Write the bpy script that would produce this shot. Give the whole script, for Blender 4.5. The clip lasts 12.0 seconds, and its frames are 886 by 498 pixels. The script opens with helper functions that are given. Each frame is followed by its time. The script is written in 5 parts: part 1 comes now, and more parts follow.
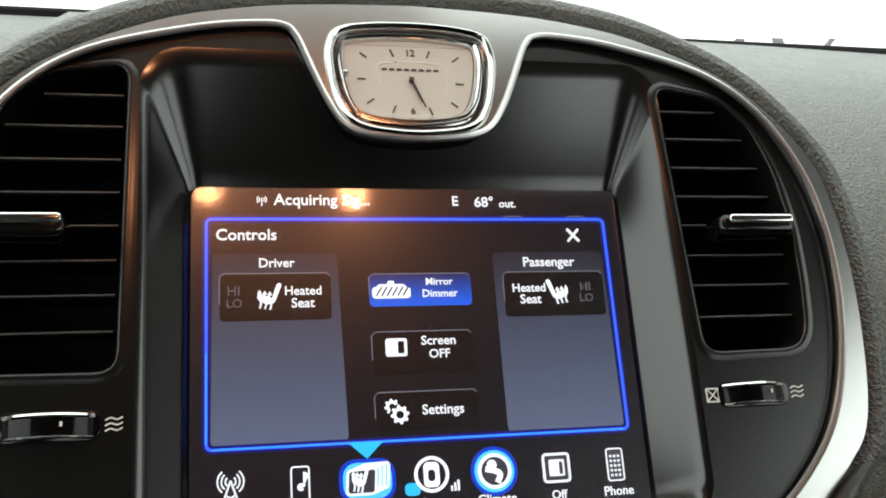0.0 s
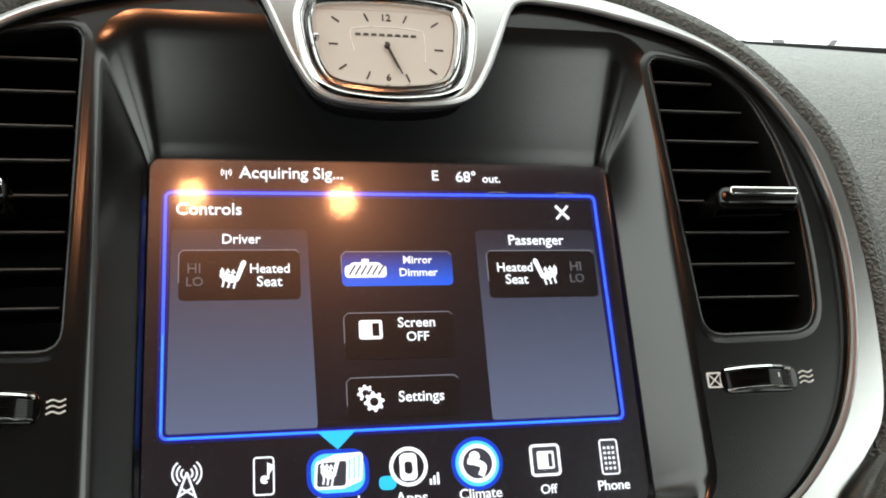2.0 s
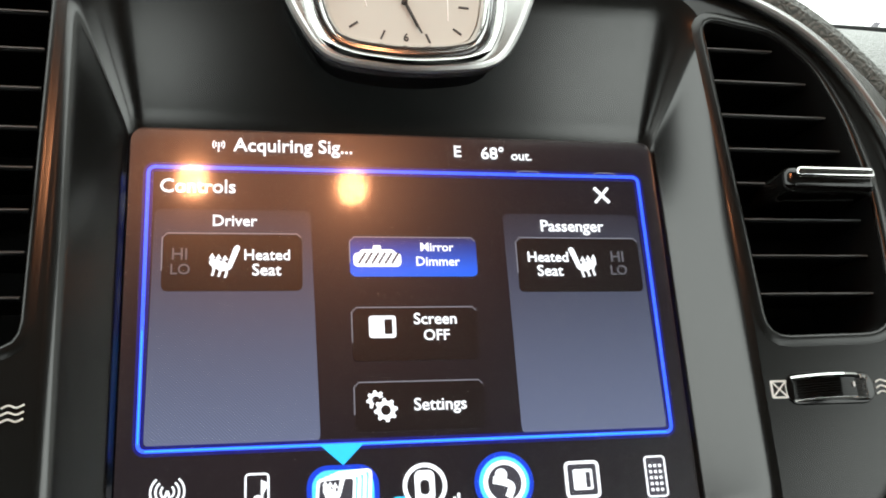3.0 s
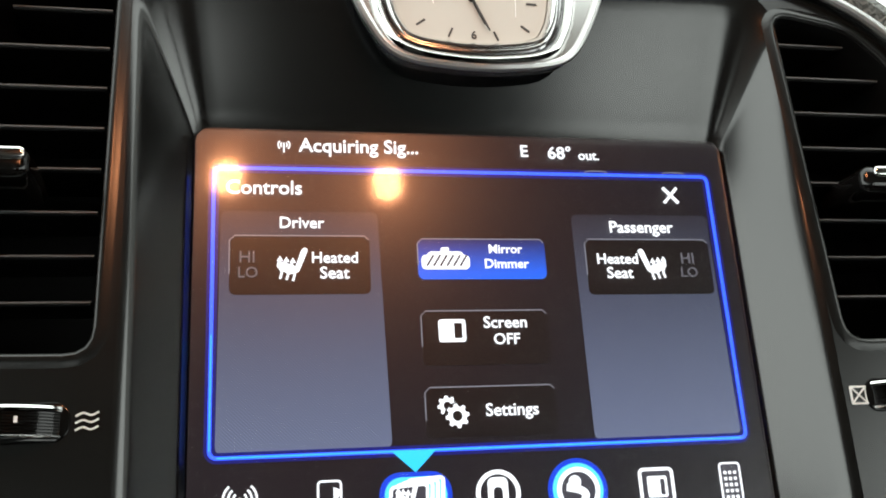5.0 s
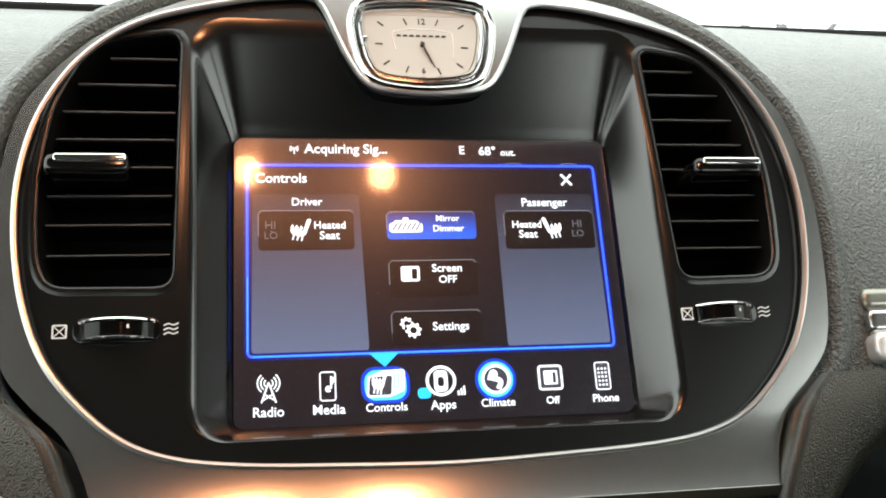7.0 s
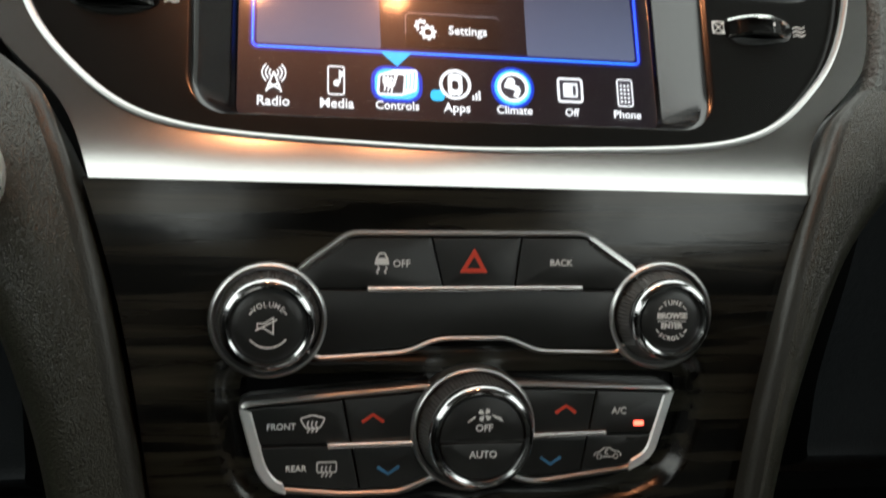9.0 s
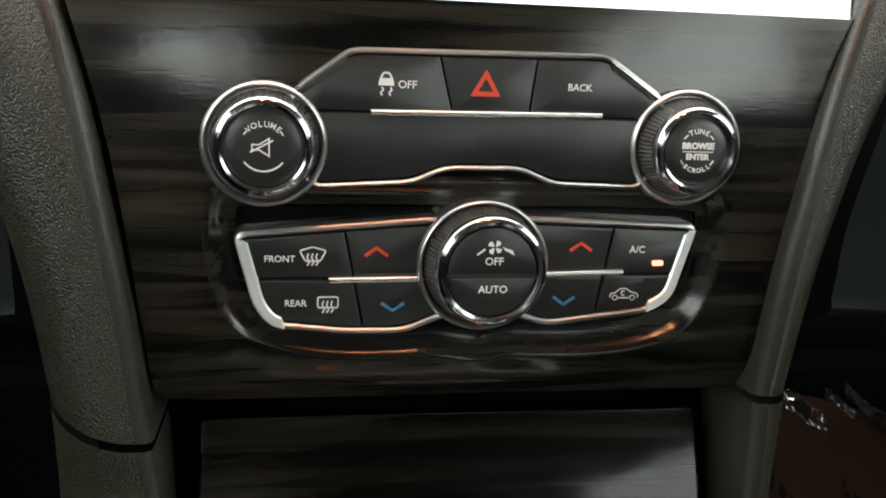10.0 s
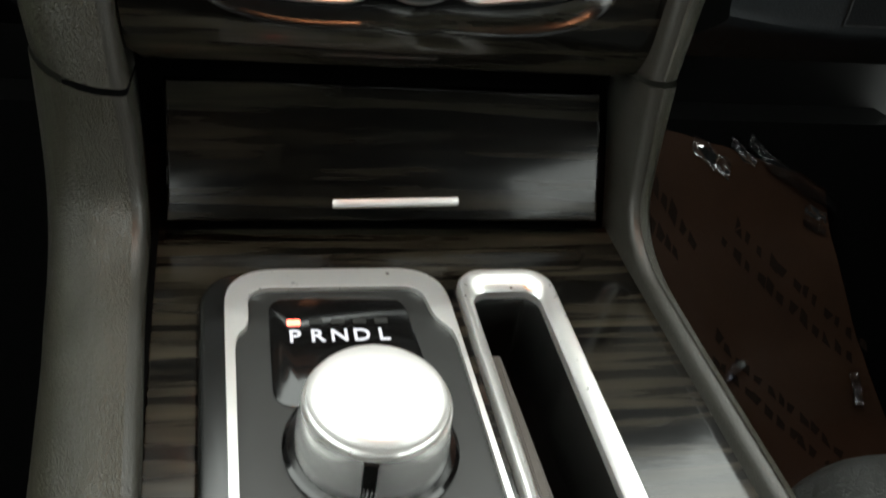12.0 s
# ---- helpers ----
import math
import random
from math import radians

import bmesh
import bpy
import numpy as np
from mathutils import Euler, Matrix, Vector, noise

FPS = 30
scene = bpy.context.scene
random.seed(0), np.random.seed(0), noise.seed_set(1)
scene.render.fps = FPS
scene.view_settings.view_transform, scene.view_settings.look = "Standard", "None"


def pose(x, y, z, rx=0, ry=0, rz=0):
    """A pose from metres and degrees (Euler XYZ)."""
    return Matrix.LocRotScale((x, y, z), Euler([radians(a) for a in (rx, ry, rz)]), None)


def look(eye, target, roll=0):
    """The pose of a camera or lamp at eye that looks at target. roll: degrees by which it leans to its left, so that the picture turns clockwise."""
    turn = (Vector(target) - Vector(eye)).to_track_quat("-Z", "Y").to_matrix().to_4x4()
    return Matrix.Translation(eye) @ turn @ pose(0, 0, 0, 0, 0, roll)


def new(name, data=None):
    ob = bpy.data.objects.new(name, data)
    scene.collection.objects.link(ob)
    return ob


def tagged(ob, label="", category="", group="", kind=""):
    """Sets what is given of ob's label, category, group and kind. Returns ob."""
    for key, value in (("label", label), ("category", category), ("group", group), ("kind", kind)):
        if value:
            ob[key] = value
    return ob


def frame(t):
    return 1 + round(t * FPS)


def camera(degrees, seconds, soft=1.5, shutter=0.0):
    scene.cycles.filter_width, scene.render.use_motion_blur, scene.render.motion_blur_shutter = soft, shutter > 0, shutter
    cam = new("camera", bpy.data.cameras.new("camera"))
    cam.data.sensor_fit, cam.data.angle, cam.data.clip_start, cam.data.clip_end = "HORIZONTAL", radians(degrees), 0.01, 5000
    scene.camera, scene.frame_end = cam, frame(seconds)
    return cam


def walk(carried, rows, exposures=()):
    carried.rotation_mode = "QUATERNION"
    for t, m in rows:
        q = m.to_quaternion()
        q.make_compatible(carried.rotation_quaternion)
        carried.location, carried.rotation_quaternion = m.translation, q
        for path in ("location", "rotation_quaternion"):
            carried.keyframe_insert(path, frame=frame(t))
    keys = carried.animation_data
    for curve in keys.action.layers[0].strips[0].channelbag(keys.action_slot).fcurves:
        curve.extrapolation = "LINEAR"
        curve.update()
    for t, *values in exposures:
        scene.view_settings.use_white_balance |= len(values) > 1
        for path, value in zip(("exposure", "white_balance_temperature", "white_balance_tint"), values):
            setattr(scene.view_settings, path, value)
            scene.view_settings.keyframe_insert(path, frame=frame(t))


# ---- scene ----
cam = camera(51.0, 12.0, soft=1.8, shutter=0.28)
# stack frame: x right, y into the dashboard, z up along the touchscreen, which leans back by 23 degrees
STACK = pose(0, 0, 0.95, -23, 0, 0)
# lower frame: plane of the radio and climate panels
LOWER = STACK @ pose(0, -0.022, -0.085, 20, 0, 0)
# console frame: x right, y into the console, z along it towards the dashboard
CONSOLE = STACK @ pose(0, 0.03, -0.283, 30.6 - 90, 0, 0)
PATH = [
    (0.0, (-0.072, -0.347, -0.03), (0.374, 1.52, 0.531), -4.2),
    (0.5, (-0.071, -0.345, -0.029), (0.388, 1.509, 0.563), -4.3),
    (1.0, (-0.067, -0.344, -0.032), (0.392, 1.505, 0.578), -4.5),
    (1.5, (-0.063, -0.335, -0.039), (0.401, 1.506, 0.589), -4.8),
    (2.0, (-0.057, -0.318, -0.044), (0.38, 1.528, 0.589), -4.5),
    (2.5, (-0.05, -0.293, -0.039), (0.371, 1.56, 0.585), -3.9),
    (4.5, (-0.065, -0.263, -0.028), (0.349, 1.592, 0.598), -3.5),
    (5.0, (-0.068, -0.268, -0.027), (0.324, 1.596, 0.584), -3.5),
    (5.5, (-0.07, -0.285, -0.034), (0.304, 1.585, 0.566), -3.6),
    (6.0, (-0.07, -0.32, -0.048), (0.296, 1.56, 0.528), -3.9),
    (6.5, (-0.071, -0.362, -0.064), (0.3, 1.519, 0.504), -4.3),
    (8.3, (-0.071, -0.397, -0.136), (0.289, 1.44, 0.567), -2.3),
    (8.5, (-0.073, -0.377, -0.15), (0.298, 1.476, 0.505), -2.2),
    (9.0, (-0.071, -0.345, -0.168), (0.284, 1.566, 0.305), -1.8),
    (9.5, (-0.069, -0.326, -0.181), (0.274, 1.615, 0.162), -1.4),
    (10.0, (-0.066, -0.319, -0.188), (0.267, 1.636, 0.071), -1.1),
    (10.5, (-0.066, -0.319, -0.188), (0.282, 1.642, -0.003), -0.5),
    (11.0, (-0.07, -0.326, -0.186), (0.323, 1.634, -0.119), 0.1),
    (11.5, (-0.077, -0.344, -0.194), (0.375, 1.599, -0.339), 0.9),
    (12.0, (-0.077, -0.368, -0.229), (0.396, 1.562, -0.454), 1.2),
]
walk(cam, [(t, STACK @ look(eye, target, roll)) for t, eye, target, roll in PATH],
     exposures=[(0.0, -0.3), (1.5, -0.3), (2.5, 0.1), (5.0, 0.1), (5.5, 0.05), (6.5, 0.35), (8.3, -0.25), (8.6, -0.28), (9.0, -0.05), (9.5, 0.6), (10.0, 1.0), (10.5, 1.3), (11.0, 1.3), (11.5, 1.3), (12.0, 1.0)])

# ---- light: a white showroom round the car, two warm map lights in the overhead console ----
world = bpy.data.worlds.new("showroom")
scene.world = world
world.use_nodes = True
world.node_tree.nodes["Background"].inputs[0].default_value = (0.93, 1.0, 0.95, 1)
world.node_tree.nodes["Background"].inputs[1].default_value = 3.0


# ---- materials ----
def material(name, colour, rough=0.5, metal=0.0, mottle=0.12, size=60.0, bump=0.0, grain=900.0, coat=0.0, spec=0.5, wear=0.22):
    """A surface with blotches and fine grain; size and grain are cells per metre."""
    m = bpy.data.materials.new(name)
    m.use_nodes = True
    n, l = m.node_tree.nodes, m.node_tree.links
    b = n["Principled BSDF"]
    b.inputs["Roughness"].default_value, b.inputs["Metallic"].default_value = rough, metal
    b.inputs["Coat Weight"].default_value, b.inputs["Coat Roughness"].default_value = coat, 0.06
    b.inputs["Specular IOR Level"].default_value = spec
    at = n.new("ShaderNodeTexCoord")
    big = n.new("ShaderNodeTexNoise")
    big.inputs["Scale"].default_value, big.inputs["Detail"].default_value = size, 5
    l.new(at.outputs["Object"], big.inputs["Vector"])
    ramp = n.new("ShaderNodeMapRange")
    ramp.inputs["To Min"].default_value, ramp.inputs["To Max"].default_value = 1 - mottle, 1 + mottle
    l.new(big.outputs["Fac"], ramp.inputs["Value"])
    tint = n.new("ShaderNodeMix")
    tint.data_type, tint.blend_type = "RGBA", "MULTIPLY"
    tint.inputs["Factor"].default_value = 1
    tint.inputs[6].default_value = (*colour, 1)
    l.new(ramp.outputs[0], tint.inputs[7])
    l.new(tint.outputs[2], b.inputs["Base Color"])
    worn = n.new("ShaderNodeMapRange")
    worn.inputs["To Min"].default_value, worn.inputs["To Max"].default_value = rough * (1 - wear), rough * (1 + wear)
    fine = n.new("ShaderNodeTexNoise")
    fine.inputs["Scale"].default_value, fine.inputs["Detail"].default_value = size * 5, 4
    l.new(at.outputs["Object"], fine.inputs["Vector"])
    l.new(fine.outputs["Fac"], worn.inputs["Value"])
    l.new(worn.outputs[0], b.inputs["Roughness"])
    if bump:
        cell = n.new("ShaderNodeTexNoise")
        cell.inputs["Scale"].default_value, cell.inputs["Detail"].default_value = grain, 3
        l.new(at.outputs["Object"], cell.inputs["Vector"])
        rise = n.new("ShaderNodeBump")
        rise.inputs["Strength"].default_value, rise.inputs["Distance"].default_value = bump, 0.0006
        l.new(cell.outputs["Fac"], rise.inputs["Height"])
        l.new(rise.outputs[0], b.inputs["Normal"])
    return m


def leather(name, colour, rough, scale=980.0, depth=0.24):
    """Pebbled leather grain: small uneven domes."""
    m = material(name, colour, rough, mottle=0.22, size=25, spec=0.5)
    n, l = m.node_tree.nodes, m.node_tree.links
    at = n.new("ShaderNodeTexCoord")
    cell = n.new("ShaderNodeTexVoronoi")
    cell.feature = "SMOOTH_F1"
    cell.inputs["Scale"].default_value, cell.inputs["Smoothness"].default_value = scale, 0.25
    drift = n.new("ShaderNodeTexNoise")
    drift.inputs["Scale"].default_value, drift.inputs["Detail"].default_value = scale * 0.35, 2
    l.new(at.outputs["Object"], drift.inputs["Vector"])
    bend = n.new("ShaderNodeMix")
    bend.data_type, bend.blend_type = "RGBA", "LINEAR_LIGHT"
    bend.inputs["Factor"].default_value = 1.6 / scale
    l.new(at.outputs["Object"], bend.inputs[6])
    l.new(drift.outputs["Color"], bend.inputs[7])
    l.new(bend.outputs[2], cell.inputs["Vector"])
    edge = n.new("ShaderNodeMapRange")
    edge.inputs["From Min"].default_value, edge.inputs["From Max"].default_value = 0.15, 0.75
    edge.inputs["To Min"].default_value, edge.inputs["To Max"].default_value = 1.0, 0.0
    l.new(cell.outputs["Distance"], edge.inputs["Value"])
    rise = n.new("ShaderNodeBump")
    rise.inputs["Strength"].default_value, rise.inputs["Distance"].default_value = depth, 0.0010
    l.new(edge.outputs[0], rise.inputs["Height"])
    l.new(rise.outputs[0], n["Principled BSDF"].inputs["Normal"])
    return m


def wood(name, dark, light, clear=0.07, hazy=0.19):
    """Dark lacquered veneer with grey streaks running across the car."""
    m = material(name, dark, 0.35, coat=1.0, spec=0.06)
    n, l = m.node_tree.nodes, m.node_tree.links
    b = n["Principled BSDF"]
    at = n.new("ShaderNodeTexCoord")
    move = n.new("ShaderNodeMapping")
    move.inputs["Scale"].default_value = (7, 130, 130)
    move.inputs["Rotation"].default_value = (0, radians(4), 0)
    l.new(at.outputs["Object"], move.inputs["Vector"])
    streak = n.new("ShaderNodeTexNoise")
    streak.inputs["Scale"].default_value, streak.inputs["Detail"].default_value = 1.0, 7
    streak.inputs["Roughness"].default_value, streak.inputs["Distortion"].default_value = 0.50, 0.6
    l.new(move.outputs[0], streak.inputs["Vector"])
    ramp = n.new("ShaderNodeValToRGB")
    ramp.color_ramp.elements[0].position, ramp.color_ramp.elements[0].color = 0.41, (*dark, 1)
    ramp.color_ramp.elements[1].position, ramp.color_ramp.elements[1].color = 0.84, (*light, 1)
    l.new(streak.outputs["Fac"], ramp.inputs["Fac"])
    l.new(ramp.outputs[0], b.inputs["Base Color"])
    # orange peel of the lacquer, with fine slanting polish scratches over it
    peel = n.new("ShaderNodeTexNoise")
    peel.inputs["Scale"].default_value, peel.inputs["Detail"].default_value = 260, 3
    l.new(at.outputs["Object"], peel.inputs["Vector"])
    slant = n.new("ShaderNodeMapping")
    slant.inputs["Scale"].default_value = (120, 400, 1500)
    slant.inputs["Rotation"].default_value = (0, radians(38), 0)
    l.new(at.outputs["Object"], slant.inputs["Vector"])
    scratch = n.new("ShaderNodeTexNoise")
    scratch.inputs["Scale"].default_value, scratch.inputs["Detail"].default_value = 1.0, 2
    l.new(slant.outputs[0], scratch.inputs["Vector"])
    fine = n.new("ShaderNodeBump")
    fine.inputs["Strength"].default_value, fine.inputs["Distance"].default_value = 0.07, 0.0002
    l.new(scratch.outputs["Fac"], fine.inputs["Height"])
    wave = n.new("ShaderNodeBump")
    wave.inputs["Strength"].default_value, wave.inputs["Distance"].default_value = 0.04, 0.0004
    l.new(peel.outputs["Fac"], wave.inputs["Height"])
    l.new(fine.outputs[0], wave.inputs["Normal"])
    l.new(wave.outputs[0], b.inputs["Normal"])
    l.new(wave.outputs[0], b.inputs["Coat Normal"])
    # handling marks: cloudy patches where the lacquer is duller
    cloud = n.new("ShaderNodeTexNoise")
    cloud.inputs["Scale"].default_value, cloud.inputs["Detail"].default_value = 28, 4
    l.new(at.outputs["Object"], cloud.inputs["Vector"])
    both = n.new("ShaderNodeMath")
    both.operation = "MULTIPLY_ADD"
    both.inputs[1].default_value = 0.35
    l.new(streak.outputs["Fac"], both.inputs[0])
    part_cloud = n.new("ShaderNodeMath")
    part_cloud.operation = "MULTIPLY"
    part_cloud.inputs[1].default_value = 0.65
    l.new(cloud.outputs["Fac"], part_cloud.inputs[0])
    l.new(part_cloud.outputs[0], both.inputs[2])
    haze = n.new("ShaderNodeMapRange")
    haze.inputs["From Min"].default_value, haze.inputs["From Max"].default_value = 0.35, 0.68
    haze.inputs["To Min"].default_value, haze.inputs["To Max"].default_value = clear, hazy
    l.new(both.outputs[0], haze.inputs["Value"])
    l.new(haze.outputs[0], b.inputs["Coat Roughness"])
    return m


def glow(name, colour, strength=1.0):
    m = bpy.data.materials.new(name)
    m.use_nodes = True
    b = m.node_tree.nodes["Principled BSDF"]
    b.inputs["Base Color"].default_value = (0.01, 0.01, 0.01, 1)
    b.inputs["Roughness"].default_value = 0.4
    b.inputs["Emission Color"].default_value = (*colour, 1)
    b.inputs["Emission Strength"].default_value = strength
    return m


SATIN_BLACK = material("satin black plastic", (0.0045, 0.0048, 0.0045), 0.24, mottle=0.1, spec=0.62, wear=0.06)
SURROUND = material("smooth black surround plastic", (0.0045, 0.0048, 0.0046), 0.18, mottle=0.1, spec=0.95, wear=0.12)
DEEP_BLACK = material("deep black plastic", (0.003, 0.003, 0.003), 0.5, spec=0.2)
GREY_PLASTIC = material("soft dark grey plastic", (0.011, 0.0118, 0.0108), 0.40, bump=0.1, grain=2500)
BUTTON = material("black rubbery button", (0.010, 0.0106, 0.0098), 0.37, bump=0.1, grain=3000, spec=0.85)
LINER = material("warm grey liner", (0.075, 0.066, 0.058), 0.6, mottle=0.1)
GRIP = material("dark satin grip", (0.12, 0.115, 0.11), 0.33, 0.7, mottle=0.08)
GLOSS_BLACK = material("glossy black plastic", (0.004, 0.004, 0.004), 0.1, mottle=0.05)
SATIN_SILVER = material("satin silver trim", (0.55, 0.555, 0.545), 0.21, 0.95, mottle=0.02, size=25, wear=0.05)
CHROME = material("polished chrome", (0.82, 0.82, 0.81), 0.07, 1.0, mottle=0.03)
SATIN_BRIGHT = material("bright satin metal", (0.74, 0.74, 0.73), 0.24, 0.75, mottle=0.02, wear=0.06)
BRUSHED = material("brushed aluminium", (0.88, 0.88, 0.86), 0.30, 0.82, mottle=0.05)
POLISHED = material("bright polished rim", (0.80, 0.80, 0.79), 0.10, 1.0, mottle=0.03)
RIM = material("satin chrome rim", (0.56, 0.56, 0.555), 0.30, 0.95, mottle=0.03, wear=0.05)
SATIN_WHITE = material("pale satin aluminium", (0.90, 0.90, 0.89), 0.38, 0.6, mottle=0.02, wear=0.05)
DARK_CHROME = material("dark chrome", (0.52, 0.52, 0.53), 0.13, 1.0, mottle=0.03, wear=0.05)
# reflects next to nothing, so that gaps backed with it stay dark
LIGHTLESS = material("lightless black", (0.0010, 0.0010, 0.0010), 0.9, spec=0.03)
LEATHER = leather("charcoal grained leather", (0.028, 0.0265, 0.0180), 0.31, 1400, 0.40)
# charcoal made paler: windscreen light on the dash top is in the colour
LEATHER_LIT = leather("charcoal dashboard skin brightened by windscreen light", (0.120, 0.129, 0.122), 0.42, 560, 0.75)
VENEER = wood("dark grey veneer", (0.0012, 0.0010, 0.0007), (0.054, 0.047, 0.032))
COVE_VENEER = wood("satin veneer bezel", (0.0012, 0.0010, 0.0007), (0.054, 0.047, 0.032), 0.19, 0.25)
CREAM = material("cream clock face", (0.55, 0.535, 0.49), 0.45, mottle=0.03)
INK = material("dark print", (0.03, 0.03, 0.03), 0.4)
WHITE_INK = material("white print", (0.8, 0.8, 0.78), 0.5, mottle=0.03)
RED_INK = material("red print", (0.65, 0.06, 0.03), 0.5, mottle=0.03)
BLUE_INK = material("blue print", (0.06, 0.22, 0.42), 0.5, mottle=0.03)
# carpet and paper are darkened: the footwell's shade is put into their colours
DIM_CARPET = material("black carpet", (0.0015, 0.0015, 0.0015), 0.9, mottle=0.4, bump=0.5, grain=1500, spec=0.02)
DIM_PAPER = material("brown paper mat", (0.022, 0.0105, 0.006), 0.5, mottle=0.3, size=14, bump=0.3, grain=60, spec=0.08)
# letter colour includes the glare of the white ground behind them
GLARE_PAINT = material("violet grey paint paled by glare", (0.30, 0.29, 0.33), 0.5, mottle=0.1)
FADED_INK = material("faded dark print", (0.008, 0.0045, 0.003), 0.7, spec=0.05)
HEADLINER = material("grey headliner cloth", (0.12, 0.12, 0.11), 0.9, bump=0.3, grain=800)
FILM = bpy.data.materials.new("clear crumpled plastic film")
FILM.use_nodes = True
film_nodes, film_links = FILM.node_tree.nodes, FILM.node_tree.links
film_clear, film_gloss, film_mix, film_fresnel = (film_nodes.new("ShaderNode" + k) for k in ("BsdfTransparent", "BsdfGlossy", "MixShader", "Fresnel"))
film_gloss.inputs["Roughness"].default_value, film_fresnel.inputs["IOR"].default_value = 0.10, 1.9
film_links.new(film_fresnel.outputs[0], film_mix.inputs[0])
film_links.new(film_clear.outputs[0], film_mix.inputs[1])
film_links.new(film_gloss.outputs[0], film_mix.inputs[2])
film_links.new(film_mix.outputs[0], film_nodes["Material Output"].inputs["Surface"])
RED_LIGHT = glow("red indicator light", (1.0, 0.10, 0.06), 6)


# ---- mesh helpers ----
def thing(name, matrix, label, category, group="", kind=""):
    ob = new(name)
    ob.empty_display_size = 0.02
    ob.matrix_world = matrix
    return tagged(ob, label, category, group, kind)


def part(name, bm, mat, parent, label="", smooth=True, bevel=0.0, segments=2, harden=True):
    """Links a bmesh as one mesh object under a thing or a part."""
    me = bpy.data.meshes.new(name)
    bmesh.ops.recalc_face_normals(bm, faces=bm.faces)
    bm.to_mesh(me)
    bm.free()
    me.materials.append(mat)
    ob = new(name, me)
    ob.parent = parent
    if smooth:
        me.polygons.foreach_set("use_smooth", [True] * len(me.polygons))
        me.set_sharp_from_angle(angle=radians(38))
    if bevel:
        mod = ob.modifiers.new("bevel", "BEVEL")
        mod.width, mod.segments, mod.limit_method, mod.angle_limit = bevel, segments, "ANGLE", radians(40)
        mod.harden_normals = harden
    if label:
        ob["label"] = label
    return ob


def solo(name, bm, mat, matrix, label, category, group="", kind="", bevel=0.0, smooth=True, segments=2):
    """A thing of one mesh."""
    ob = part(name, bm, mat, None, "", smooth, bevel, segments)
    ob.matrix_world = matrix
    return tagged(ob, label, category, group, kind)


def curve(points, n=8, closed=True):
    """A smooth line through points of any dimension, n steps to each span."""
    p = [np.array(q, float) for q in points]
    c = len(p)
    out = []
    for i in range(c if closed else c - 1):
        a, b, d, e = (p[(i + k) % c] if closed else p[min(max(i + k, 0), c - 1)] for k in (-1, 0, 1, 2))
        for s in range(n):
            u = s / n
            out.append(tuple(0.5 * (2 * b + (d - a) * u + (2 * a - 5 * b + 4 * d - e) * u * u + (3 * b - a - 3 * d + e) * u ** 3)))
    if not closed:
        out.append(tuple(p[-1]))
    return out


def rounded(x0, x1, z0, z1, r, n=6):
    """A rectangle with round corners."""
    out = []
    for cx, cz, start in ((x1 - r, z1 - r, 0), (x0 + r, z1 - r, 90), (x0 + r, z0 + r, 180), (x1 - r, z0 + r, 270)):
        out += [(cx + r * math.cos(radians(start + 90 * i / n)), cz + r * math.sin(radians(start + 90 * i / n))) for i in range(n + 1)]
    return out


def corners(points, r, n=5):
    """A polygon whose corners are rounded by about r."""
    out = []
    c = len(points)
    for i in range(c):
        a, b, d = (np.array(points[(i + k) % c], float) for k in (-1, 0, 1))
        la, ld = np.linalg.norm(a - b), np.linalg.norm(d - b)
        p, q = b + (a - b) / la * min(r, la * 0.45), b + (d - b) / ld * min(r, ld * 0.45)
        out += [tuple((1 - u) ** 2 * p + 2 * u * (1 - u) * b + u * u * q) for u in (k / n for k in range(n + 1))]
    return out


def resample(loop, n, closed=True):
    p = np.array(loop + loop[:1] if closed else loop, float)
    s = np.concatenate([[0], np.cumsum(np.linalg.norm(np.diff(p, axis=0), axis=1))])
    t = np.linspace(0, s[-1], n, endpoint=not closed)
    return [tuple(np.interp(u, s, p[:, k]) for k in range(p.shape[1])) for u in t]


def spread(loop, d):
    """The loop moved outwards by d (inwards: minus); counter-clockwise or clockwise alike."""
    p = np.array(loop, float)
    area = np.sum(p[:, 0] * np.roll(p[:, 1], -1) - np.roll(p[:, 0], -1) * p[:, 1])
    t = np.roll(p, -1, 0) - np.roll(p, 1, 0)
    t /= np.linalg.norm(t, axis=1)[:, None] + 1e-12
    nrm = np.stack([t[:, 1], -t[:, 0]], 1) * (1 if area > 0 else -1)
    return [tuple(q) for q in p + d * nrm]


def inside(loop, x, z):
    odd = False
    for (x0, z0), (x1, z1) in zip(loop, loop[1:] + loop[:1]):
        if (z0 > z) != (z1 > z) and x < x0 + (x1 - x0) * (z - z0) / (z1 - z0):
            odd = not odd
    return odd


def sheet(outer, holes, y0, y1, lift=None):
    """A plate with holes: front at y0, back at y1 (walls only); lift(x, z) is added to the front's y."""
    bm = bmesh.new()
    for loop in (outer, *holes):
        f = [bm.verts.new((x, y0 + (lift(x, z) if lift else 0), z)) for x, z in loop]
        b = [bm.verts.new((x, y1, z)) for x, z in loop]
        k = len(f)
        for i in range(k):
            bm.faces.new((f[i], f[(i + 1) % k], b[(i + 1) % k], b[i]))
    front = [e for e in bm.edges if not any(abs(v.co.y - y1) < 1e-9 for v in e.verts)]
    made = bmesh.ops.triangle_fill(bm, edges=front, use_beauty=True)["geom"]
    stray = [f for f in made if isinstance(f, bmesh.types.BMFace) and any(inside(h, *f.calc_center_median().xz) for h in holes)]
    bmesh.ops.delete(bm, geom=stray, context="FACES_ONLY")
    return bm


